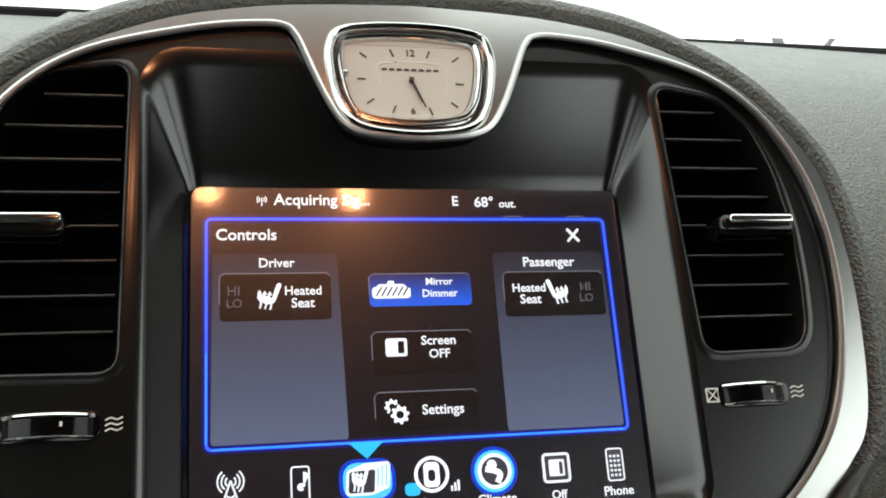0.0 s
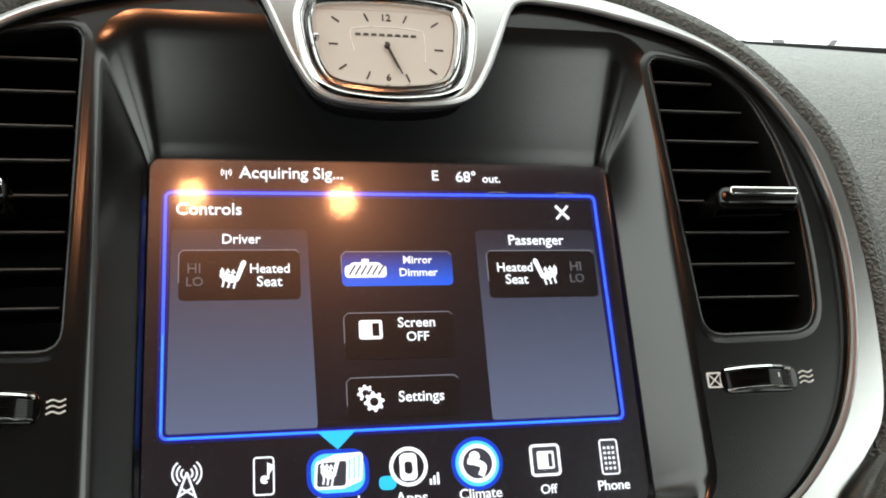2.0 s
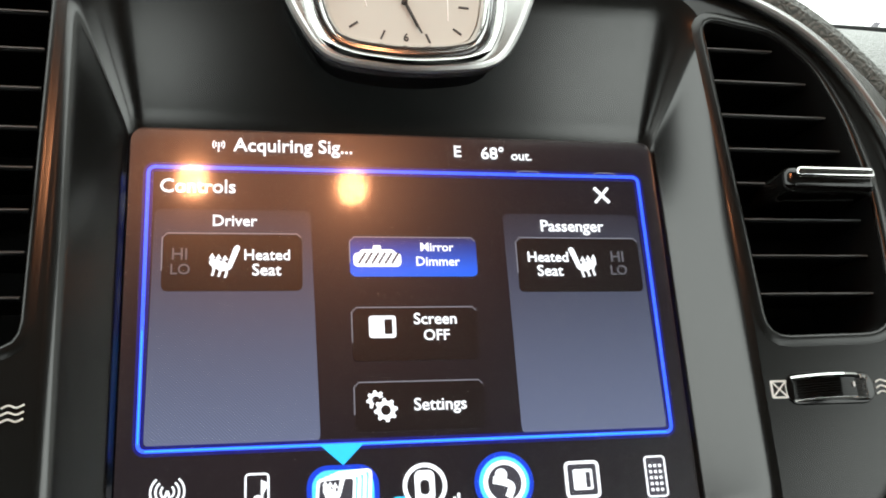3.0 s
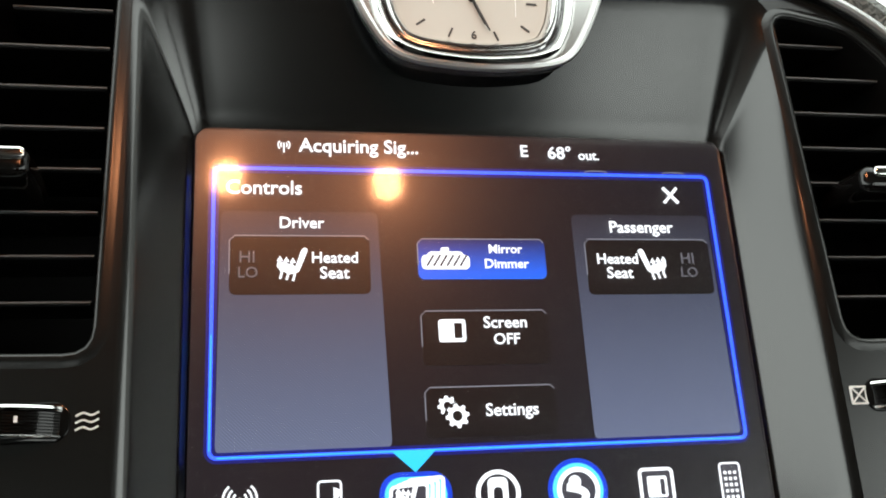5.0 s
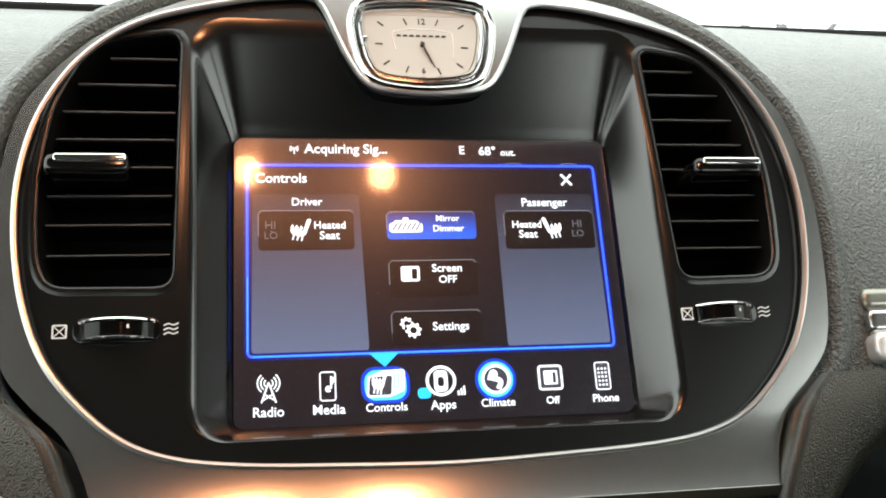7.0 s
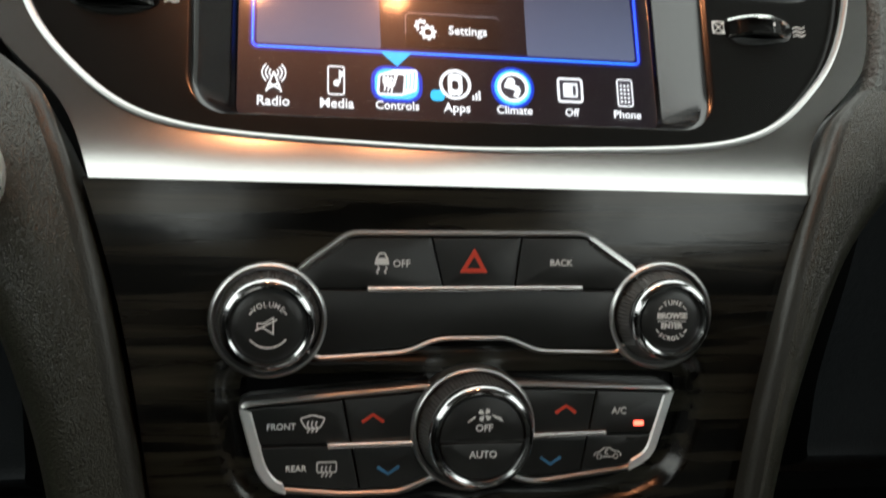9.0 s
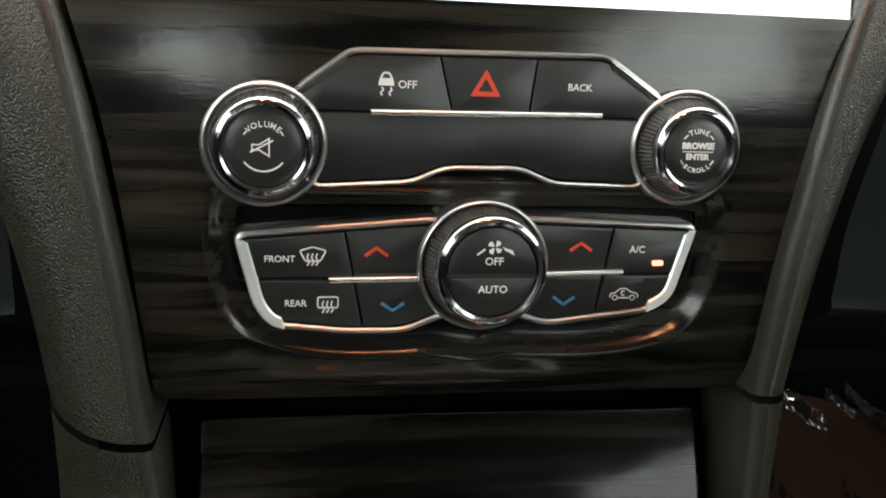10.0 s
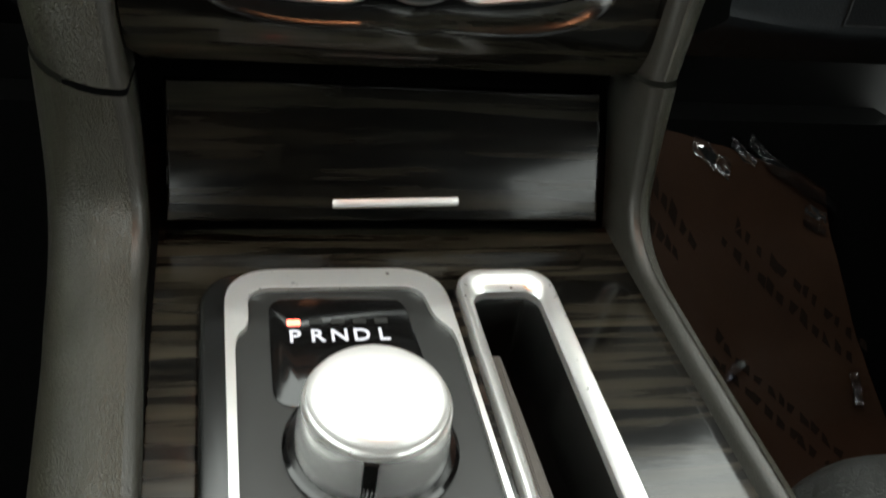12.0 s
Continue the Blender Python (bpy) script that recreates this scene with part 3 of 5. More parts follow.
ui("column", plate(corners([(0.0315, 0.0732), (0.0788, 0.0732), (0.0795, 0.0012), (0.0318, 0.0012)], 0.002, 3), Y1, 0.0016), UI_COLUMN)


def ui_button(x0, x1, z0, z1, mat, lit=True):
    loop = rounded(x0, x1, z0, z1, 0.0018, 4)
    ui("button", plate(loop, Y2, Y1), mat)
    ui("button_edge", stroke([(x0, z0 + 0.35 * (z1 - z0)), (x0, z1 - 0.0015), (x0 + 0.0015, z1), (x1 - 0.0015, z1), (x1 - 0.0003, z1 - 0.0012)], 0.00035, Y2 - 0.0001, Y2), UI_EDGE)


ui_button(-0.0762, -0.0343, 0.0469, 0.0653, UI_BLACK)
ui_button(0.0350, 0.0778, 0.0462, 0.0647, UI_BLACK)
ui_button(-0.0195, 0.0215, 0.0515, 0.0645, UI_BUTTON_BLUE)
ui_button(-0.0195, 0.0203, 0.0245, 0.0414, UI_BLACK)
ui_button(-0.0195, 0.0206, 0.0032, 0.0181, UI_BLACK)
for text, x, z, w, m in (("Acquiring Sig...", -0.0364, 0.0949, 0.0378, UI_WHITE), ("E", 0.0175, 0.0947, 0.0024, UI_WHITE), ("68°", 0.0297, 0.0943, 0.0079, UI_WHITE), ("out.", 0.0397, 0.0937, 0.0071, UI_WHITE),
                         ("Controls", -0.0660, 0.0805, 0.0227, UI_WHITE), ("Driver", -0.0549, 0.0692, 0.0134, UI_WHITE), ("Passenger", 0.0549, 0.0686, 0.0220, UI_WHITE),
                         ("HI", -0.0710, 0.0583, 0.0043, UI_DIM), ("LO", -0.0708, 0.0535, 0.0056, UI_DIM), ("HI", 0.0697, 0.0580, 0.0043, UI_DIM), ("LO", 0.0697, 0.0533, 0.0056, UI_DIM),
                         ("Heated", -0.0450, 0.0581, 0.0138, UI_WHITE), ("Seat", -0.0452, 0.0533, 0.0088, UI_WHITE), ("Heated", 0.0455, 0.0578, 0.0138, UI_WHITE), ("Seat", 0.0458, 0.0531, 0.0088, UI_WHITE),
                         ("Mirror", 0.0084, 0.0610, 0.0108, UI_WHITE), ("Dimmer", 0.0085, 0.0562, 0.0142, UI_WHITE), ("Screen", 0.0066, 0.0374, 0.0136, UI_WHITE), ("OFF", 0.0067, 0.0322, 0.0082, UI_WHITE), ("Settings", 0.0066, 0.0108, 0.0162, UI_WHITE),
                         ("Radio", -0.0727, -0.0235, 0.0126, UI_WHITE), ("Media", -0.0478, -0.0235, 0.0134, UI_WHITE), ("Controls", -0.0235, -0.0235, 0.0176, UI_WHITE), ("Apps", 0.0010, -0.0235, 0.0110, UI_WHITE), ("Climate", 0.0250, -0.0235, 0.0150, UI_WHITE), ("Off", 0.0495, -0.0235, 0.0061, UI_WHITE), ("Phone", 0.0738, -0.0235, 0.0119, UI_WHITE)):
    ui("caption", writing(text, x, z, 0.003, Y4, Y3, 0.0 if m is UI_DIM else 0.016, width=w), m)
ui("close_mark", merge(stroke([(0.0645, 0.0775), (0.0695, 0.0829)], 0.0010, Y3, Y2), stroke([(0.0695, 0.0775), (0.0645, 0.0829)], 0.0010, Y3 - 0.0001, Y2)), UI_WHITE)


def seat_icon(x, z, s, y=Y3):
    """A car seat with three wavy arrows rising through its cushion."""
    back = plate(corners([(x + s * px, z + pz) for px, pz in ((0.0004, -0.0018), (0.0022, -0.0012), (0.0050, 0.0058), (0.0040, 0.0066), (0.0030, 0.0058))], 0.0006, 3), y, y + 0.0003)
    cushion = plate(corners([(x + s * px, z + pz) for px, pz in ((-0.0040, 0.0022), (-0.0044, 0.0004), (-0.0008, -0.0020), (0.0012, -0.0014), (0.0010, 0.0008))], 0.0006, 3), y - 0.0001, y + 0.0003)
    out = [back, cushion]
    for k in range(3):
        q = x + s * (-0.0034 + k * 0.0019)
        foot = z - 0.0034 - 0.0003 * k
        out.append(stroke(curve([(q, foot + 0.0062), (q - s * 0.0004, foot + 0.0044), (q + s * 0.0005, foot + 0.0022), (q, foot)], 4, False), 0.0007, y - 0.0002 - 0.00003 * k, y))
        out.append(plate([(q - 0.0009, foot + 0.0056), (q + 0.0009, foot + 0.0056), (q, foot + 0.0072)], y - 0.0003 - 0.00003 * k, y))
    return merge(*out)


ui("seat_icon", seat_icon(-0.0580, 0.0550, 1), UI_WHITE)
ui("seat_icon", seat_icon(0.0578, 0.0550, -1), UI_WHITE)
ui("mirror_icon", merge(plate(rounded(-0.0184, -0.0032, 0.0546, 0.0592, 0.0014), Y3, Y2), plate(corners([(-0.0172, 0.0586), (-0.0044, 0.0586), (-0.0058, 0.0603), (-0.0158, 0.0603)], 0.0006, 2), Y3 - 0.0001, Y2), plate(rounded(-0.0122, -0.0096, 0.0598, 0.0616, 0.0005), Y3 - 0.0002, Y2)), UI_WHITE)
ui("mirror_hatch", merge(*[stroke([(-0.0168 + 0.0021 * k, 0.0556), (-0.0146 + 0.0021 * k, 0.0591)], 0.0006, Y4, Y3) for k in range(6)]), UI_GREY)
ui("screen_icon", sheet(rounded(-0.0143, -0.0059, 0.0317, 0.0387, 0.0010), [rounded(-0.0095, -0.0070, 0.0328, 0.0376, 0.0003)], Y3, Y2), UI_WHITE)
gear = []
for k in range(48):
    r = 0.0036 if k % 6 < 3 else 0.0028
    gear.append((-0.0112 + r * math.cos(k * math.pi / 24), 0.0103 + r * math.sin(k * math.pi / 24)))
ui("gear_icon", sheet([(x * 0.82 - 0.0038, z * 0.82 + 0.0042) for x, z in gear], [arc(-0.01298, 0.01265, 0.0012, 0, 345, 23)], Y3, Y2), UI_WHITE)
ui("gear_gap", plate(arc(-0.0102, 0.0095, 0.0040, 0, 345, 23), Y3 - 0.0001, Y3), UI_BLACK)
ui("gear_icon", sheet([(x + 0.0010, z - 0.0008) for x, z in gear], [arc(-0.0102, 0.0095, 0.0015, 0, 345, 23)], Y4, Y4 + 0.0001), UI_WHITE)
# bottom row of icons
IZ = -0.0135
ui("signal_icon", merge(*[stroke(arc(-0.0600, 0.0952, r, a, a + 90, 6), 0.0004, Y3, Y2) for r in (0.0010, 0.0018) for a in (-45, 135)], stroke([(-0.0600, 0.0925), (-0.0600, 0.0957)], 0.0005, Y4, Y3)), UI_WHITE)
ui("radio_icon", merge(*[stroke(arc(-0.0725, IZ + 0.0022, r, a, a + 100, 8), 0.0006, Y3, Y2) for r in (0.0018, 0.0032, 0.0046) for a in (-50, 130)],
                       stroke([(-0.0725, IZ + 0.0025), (-0.0755, IZ - 0.0060)], 0.0007, Y4, Y3), stroke([(-0.0725, IZ + 0.0025), (-0.0695, IZ - 0.0060)], 0.0007, Y4 - 0.0001, Y3),
                       stroke([(-0.0742, IZ - 0.0025), (-0.0700, IZ - 0.0050)], 0.0006, Y4 - 0.0002, Y3), stroke([(-0.0708, IZ - 0.0025), (-0.0750, IZ - 0.0050)], 0.0006, Y4 - 0.0003, Y3)), UI_WHITE)
ui("media_icon", merge(frame_line(rounded(-0.0512, -0.0448, IZ - 0.0060, IZ + 0.0060, 0.0010), 0.0006, Y3), stroke(arc(-0.0478, IZ - 0.0012, 0.0008, 0, 330, 10), 0.0012, Y4, Y3),
                       stroke([(-0.0466, IZ - 0.0010), (-0.0466, IZ + 0.0042), (-0.0448, IZ + 0.0030)], 0.0007, Y4 - 0.0001, Y3)), UI_WHITE)
ui("controls_fringe", plate(rounded(-0.0340, -0.0130, IZ - 0.0082, IZ + 0.0076, 0.0060), Y1 - 0.0001, Y1 + 0.0001), UI_GLOW, "blue fringe")
ui("controls_halo", plate(rounded(-0.0325, -0.0145, IZ - 0.0068, IZ + 0.0062, 0.0048), Y2, Y1), UI_HALO)
ui("controls_icon", merge(*[frame_line([(x + 0.0016 * k, z + 0.0006 * k) for x, z in corners([(-0.0312, IZ - 0.0050), (-0.0208, IZ - 0.0050), (-0.0202, IZ + 0.0040), (-0.0306, IZ + 0.0034)], 0.0012, 3)], 0.0011, Y3 + 0.00005 * k) for k in range(4)],
                          seat_icon(-0.0262, IZ - 0.0005, 0.75, Y4)), UI_WHITE)
ui("controls_card", plate(corners([(-0.0308, IZ - 0.0046), (-0.0212, IZ - 0.0046), (-0.0206, IZ + 0.0036), (-0.0302, IZ + 0.0030)], 0.0010, 3), Y3 - 0.0001, Y2), UI_GREY)
ui("apps_icon", merge(frame_line(arc(0.0005, IZ + 0.0005, 0.0060, 0, 352, 44), 0.0013, Y3), sheet(rounded(-0.0026, 0.0034, IZ - 0.0042, IZ + 0.0050, 0.0018), [rounded(-0.0010, 0.0018, IZ - 0.0020, IZ + 0.0022, 0.0012)], Y4, Y3)), UI_WHITE)
ui("apps_badge", plate(rounded(-0.0098, -0.0040, IZ - 0.0068, IZ - 0.0022, 0.0018), Y2 - 0.0001, Y1), UI_CYAN, "cyan badge")
ui("signal_bars", merge(*[plate([(0.0075 + k * 0.0013, IZ - 0.0060), (0.0083 + k * 0.0013, IZ - 0.0060), (0.0083 + k * 0.0013, IZ - 0.0040 + k * 0.0010), (0.0075 + k * 0.0013, IZ - 0.0040 + k * 0.0010)], Y3, Y2) for k in range(3)]), UI_WHITE)
ui("climate_fringe", plate(arc(0.0248, IZ + 0.0003, 0.0092, 0, 352, 44), Y1 - 0.0001, Y1 + 0.0001), UI_GLOW, "blue fringe")
ui("climate_halo", plate(arc(0.0248, IZ + 0.0003, 0.0078, 0, 352, 44), Y2, Y1), UI_HALO)
ui("climate_disc", plate(arc(0.0248, IZ + 0.0003, 0.0056, 0, 352, 44), Y3, Y2), UI_GREY)
ui("climate_icon", merge(frame_line(arc(0.0248, IZ + 0.0003, 0.0059, 0, 352, 44), 0.0014, Y3 - 0.0001), plate(arc(0.0238, IZ + 0.0026, 0.0019, 0, 340, 16), Y4, Y3), stroke(curve([(0.0212, IZ + 0.0012), (0.0248, IZ + 0.0004), (0.0268, IZ - 0.0010), (0.0256, IZ - 0.0040)], 5, False), 0.0022, Y4 - 0.0001, Y3)), UI_WHITE)
ui("off_card", plate(rounded(0.0443, 0.0545, IZ - 0.0050, IZ + 0.0052, 0.0012), Y3, Y2), UI_GREY)
ui("off_icon", merge(frame_line(rounded(0.0443, 0.0545, IZ - 0.0050, IZ + 0.0052, 0.0012), 0.0010, Y3 - 0.0001), sheet(rounded(0.0464, 0.0526, IZ - 0.0030, IZ + 0.0032, 0.0006), [rounded(0.0504, 0.0519, IZ - 0.0023, IZ + 0.0023, 0.0003)], Y4, Y3)), UI_WHITE)
ui("phone_card", plate(rounded(0.0703, 0.0768, IZ - 0.0060, IZ + 0.0060, 0.0010), Y3 + 0.0001, Y2), UI_GREY)
ui("phone_icon", merge(frame_line(rounded(0.0703, 0.0768, IZ - 0.0060, IZ + 0.0060, 0.0010), 0.0006, Y3), *[plate(rounded(0.0714 + c * 0.0016, 0.0724 + c * 0.0016, IZ - 0.0045 + r * 0.0018, IZ - 0.0035 + r * 0.0018, 0.0002, 1), Y3, Y2) for c in range(3) for r in range(5)]), UI_WHITE)
GLASS = bpy.data.materials.new("clear cover glass")
GLASS.use_nodes = True
pane_nodes, pane_links = GLASS.node_tree.nodes, GLASS.node_tree.links
pane_clear, pane_sharp, pane_soft, pane_both, pane_mix, pane_fresnel = (pane_nodes.new("ShaderNode" + k) for k in ("BsdfTransparent", "BsdfGlossy", "BsdfGlossy", "MixShader", "MixShader", "Fresnel"))
pane_sharp.inputs["Roughness"].default_value, pane_soft.inputs["Roughness"].default_value, pane_fresnel.inputs["IOR"].default_value = 0.07, 0.27, 1.48
pane_both.inputs[0].default_value = 0.58
for source, target in ((pane_sharp.outputs[0], pane_both.inputs[1]), (pane_soft.outputs[0], pane_both.inputs[2]), (pane_fresnel.outputs[0], pane_mix.inputs[0]), (pane_clear.outputs[0], pane_mix.inputs[1]), (pane_both.outputs[0], pane_mix.inputs[2]), (pane_mix.outputs[0], pane_nodes["Material Output"].inputs["Surface"])):
    pane_links.new(source, target)
pane = part("cover_glass", plate(rounded(-0.0863, 0.0863, -0.0293, 0.0996, 0.004), -0.0006, 0.0002), GLASS, tablet, "clear glass over the display", smooth=False)
pane.visible_shadow = False

# ---- air vents ----
SLATS = (0.1312, 0.1185, 0.1054, 0.0926, 0.0799, 0.0669, 0.0542, 0.0411)


def span(loop, z):
    xs = [a[0] + (b[0] - a[0]) * (z - a[1]) / (b[1] - a[1]) for a, b in zip(loop, loop[1:] + loop[:1]) if (a[1] - z) * (b[1] - z) < 0]
    return min(xs), max(xs)


# paler grey for the light that catches the slats' front edges
SLAT_LIT = material("slat edge highlight grey", (0.08, 0.08, 0.08), 0.35)


def air_vent(s):
    ob = thing("air_vent", STACK, "black louvred air vent with a chrome-topped slider tab", "air vent", "centre air vents")
    loop = VENT if s > 0 else VENT_WEST
    part("duct", loft([[(x, y, z) for x, z in spread(loop, d)] for d, y in ((0.0, -0.0176), (-0.0006, -0.015), (-0.0006, 0.025), (-0.03, 0.0255))]), DEEP_BLACK, ob)
    part("vent_lip", band(loop, [(-0.0002, -0.0165), (0.0, -0.0179), (0.0004, -0.0184), (0.0012, -0.0186), (0.0026, -0.0184), (0.0042, -0.0179)]), SATIN_BLACK, ob, "rounded satin black lip")
    for z in SLATS:
        a, b = span(loop, z)
        a, b = a + 0.002, b - 0.002
        if z > 0.13:
            b, a = (min(b, 0.133), a) if s > 0 else (b, max(a, -0.1385))
        bm = loft([[(x, -0.0118, z - 0.0006), (x, -0.0124, z), (x, -0.0118, z + 0.0006), (x, 0.016, z + 0.0040), (x, 0.016, z + 0.0028)] for x in (a, b)], cap=True)
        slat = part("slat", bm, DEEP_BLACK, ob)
        # edge highlight put in as a thin paler strip
        part("slat_glint", loft([[(x, -0.0119, z - 0.0003), (x, -0.0129, z - 0.0001), (x, -0.0129, z + 0.0004), (x, -0.0119, z + 0.0007)] for x in (a, b)], cap=True), SLAT_LIT, slat)
    a, b = (0.119, 0.1525) if s > 0 else (-0.1605, -0.127)
    tab = part("slider_tab", plate(rounded(a, b, 0.0715, 0.0808, 0.0035), -0.0275, -0.004, 0.003, 3), GLOSS_BLACK, ob)
    part("chrome_strip", plate(rounded(a + 0.004, b - 0.001, 0.0762, 0.0800, 0.0015), -0.0284, -0.024, 0.0010, 3), CHROME, tab, "chrome strip")
    return ob


for s in (-1, 1):
    air_vent(s)


def thumbwheel(x0, x1, zc, icons):
    ob = thing("vent_thumbwheel", STACK, "ribbed thumbwheel with chrome rims below an air vent", "thumbwheel", "vent thumbwheels")
    cx, w = (x0 + x1) / 2, (x1 - x0) / 2
    part("slot", plate(rounded(x0 - 0.0022, x1 + 0.0022, zc - 0.0051, zc + 0.0051, 0.0042), -0.0186, -0.010, 0.0004), GLOSS_BLACK, ob)
    r = 0.019
    yc = -0.0185 + math.sqrt(r * r - w * w)

    def drum(zs):
        return loft([[(cx + rr * math.sin(q), yc - rr * math.cos(q), z) for q in np.linspace(-math.asin(w / r), math.asin(w / r), 33)] for rr, z in zs], closed=False)
    ribs = [(r - 0.002, zc - 0.0040)]
    for k in range(8):
        z = zc - 0.0036 + k * 0.00076
        ribs += [(r - 0.0003, z), (r, z + 0.0002), (r, z + 0.0005), (r - 0.0003, z + 0.0007)]
    part("wheel", drum(ribs), GLOSS_BLACK, ob, "finely ribbed black wheel")
    for z0, z1 in ((zc + 0.0025, zc + 0.0038), (zc - 0.0041, zc - 0.0035)):
        part("chrome_rim", drum([(r - 0.002, z0 - 0.0001), (r + 0.0002, z0), (r + 0.0005, (z0 + z1) / 2), (r + 0.0002, z1), (r - 0.002, z1 + 0.0002)]), POLISHED, ob)
    mark = 0.24
    part("position_mark", loft([[(cx + (r + 0.0003) * math.sin(q), yc - (r + 0.0003) * math.cos(q), z) for q in (mark, mark + 0.045)] for z in (zc - 0.0006, zc + 0.0010)], closed=False), WHITE_INK, ob)
    bx, wx = icons
    part("closed_mark", merge(sheet(spread(rounded(bx - 0.0026, bx + 0.0026, zc - 0.0026, zc + 0.0026, 0.0003, 2), 0.0002), [rounded(bx - 0.0022, bx + 0.0022, zc - 0.0022, zc + 0.0022, 0.0002, 2)], -0.0184, -0.018),
                              stroke([(bx - 0.0022, zc - 0.0022), (bx + 0.0022, zc + 0.0022)], 0.0004, -0.0184, -0.018), stroke([(bx - 0.0022, zc + 0.0022), (bx + 0.0022, zc - 0.0022)], 0.0004, -0.0185, -0.018)), WHITE_INK, ob)
    part("open_mark", merge(*[stroke(curve([(wx - 0.0028, zc + dz - 0.0004), (wx - 0.001, zc + dz + 0.0004), (wx + 0.001, zc + dz - 0.0002), (wx + 0.0028, zc + dz + 0.0006)], 4, False), 0.0005, -0.0184, -0.018) for dz in (-0.0018, 0, 0.0018)]), WHITE_INK, ob)
    return ob


thumbwheel(-0.1450, -0.1165, 0.0086, (-0.1521, -0.1102))
thumbwheel(0.1135, 0.1395, 0.0092, (0.1090, 0.1455))

# ---- padded hood round the silver ring ----
rim = RING_OUTER[18:len(RING_OUTER) - 18]
def around(steps):
    p = np.array(rim)
    t = np.gradient(p, axis=0)
    t /= np.linalg.norm(t, axis=1)[:, None]
    out = np.stack([t[:, 1], -t[:, 0]], 1)
    return loft([[(x, y, z) for x, z in p + d * out] for d, y in steps], closed=False)


hood = thing("dashboard_hood", STACK, "charcoal grained padded hood curving round the silver ring", "dashboard hood")
part("pad", around(((0.0042, -0.004), (0.0045, -0.0110), (0.0060, -0.0152), (0.0090, -0.0172), (0.0125, -0.0165), (0.0165, -0.0125), (0.0215, -0.004), (0.0265, 0.010), (0.0305, 0.030), (0.0325, 0.060), (0.0325, 0.10))), LEATHER_LIT, hood)
# black skin that stands for the shade in the gap round the ring
part("gap_fill", around(((0.0, 0.004), (0.0022, 0.006), (0.0046, 0.004), (0.0046, -0.004))), DEEP_BLACK, hood, "black fill for the dark gap along the ring")

# ---- lower veneer panel with its carved recess ----
half = [(0.136, 0.020), (0.130, 0.0), (0.1225, -0.031), (0.1165, -0.070), (0.1110, -0.118)]
SIDE = curve(half, 5, closed=False)
VENEER_LOOP = SIDE + [(0.105, -0.1225)] + [(-0.105, -0.1225)] + [(-x, z) for x, z in reversed(SIDE)]
rec_half = [(0.0915, -0.0470), (0.0930, -0.0590), (0.0905, -0.0750), (0.0865, -0.0870), (0.0790, -0.0955), (0.0640, -0.1012), (0.0440, -0.1040), (0.0250, -0.1039), (0.0130, -0.1036)]
REC = resample(curve([(0, -0.0395), (0.060, -0.0395), (0.0845, -0.0410)] + rec_half + [(0.003, -0.1058)] + [(-x, z) for x, z in reversed(rec_half)] + [(-0.0845, -0.0410), (-0.060, -0.0395)], 10), 300)
lower = thing("veneer_panel", LOWER, "glossy dark grey wood veneer panel below the silver band", "trim panel")


def sag(z):
    """The panel is convex from top to bottom: its front falls back at both ends."""
    return -0.003 + 0.8 * max(z + 0.045, 0) ** 2 + 0.7 * max(-0.045 - z, 0) ** 2 + 22.0 * max(-0.103 - z, 0) ** 2


sheet_mesh = sheet(VENEER_LOOP, [spread(REC, 0.0012)], 0.0, 0.03)
for k in range(24):
    bmesh.ops.bisect_plane(sheet_mesh, geom=[*sheet_mesh.verts, *sheet_mesh.edges, *sheet_mesh.faces], dist=1e-6, plane_co=(0, 0, 0.016 - 0.006 * k), plane_no=(0, 0, 1))
for v in sheet_mesh.verts:
    if v.co.y < 0.01:
        v.co.y += sag(v.co.z)
part("veneer", sheet_mesh, VENEER, lower)
COVE = ((0.0012, 0.0), (0.0002, 0.0002), (-0.0008, 0.0007), (-0.0017, 0.0015), (-0.0026, 0.0025), (-0.0036, 0.0036), (-0.0047, 0.0046), (-0.0060, 0.0053), (-0.0076, 0.0057), (-0.0100, 0.0058))
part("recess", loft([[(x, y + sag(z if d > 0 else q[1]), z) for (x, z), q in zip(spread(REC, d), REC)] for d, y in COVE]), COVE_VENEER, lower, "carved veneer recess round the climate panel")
part("recess_floor", plate(spread(REC, -0.0095), 0.0045, 0.0105), GLOSS_BLACK, lower)

radio = thing("radio_panel", LOWER, "black radio button panel with a chrome frame and two knobs", "radio panel")
RADIO = corners([(-0.0635, -0.0095), (-0.0455, 0.0035), (0.0425, 0.0045), (0.0630, -0.0088), (0.0680, -0.030), (0.0570, -0.0420), (0.0255, -0.0412), (0.0135, -0.0360), (-0.0125, -0.0362), (-0.0240, -0.0412), (-0.0575, -0.0432), (-0.0700, -0.030)], 0.004, 4)
part("frame", band(RADIO, [(0.0002, 0.007), (0.0002, -0.0030), (0.0, -0.0042), (-0.0004, -0.0049), (-0.0009, -0.0051), (-0.0014, -0.0048), (-0.0019, -0.0036)]), RIM, radio, "satin chrome frame")
part("back_plate", plate(spread(RADIO, -0.0018), -0.0026, 0.004), DEEP_BLACK, radio)
for a, e in (((-0.0640, -0.0118), (-0.0462, 0.0011)), ((0.0432, 0.0020), (0.0632, -0.0112))):
    part("corner_facet", loft([[(x + dx, y, z + dz) for x, z in (a, e)] for dx, dz, y in ((0.0, 0.0012, -0.0048), (0.0, 0.0, -0.0053), (0.0, -0.0022, -0.0049), (0.0, -0.0026, -0.0040))], closed=False), SATIN_SILVER, radio, "wide satin corner of the frame")
IN = spread(RADIO, -0.0024)


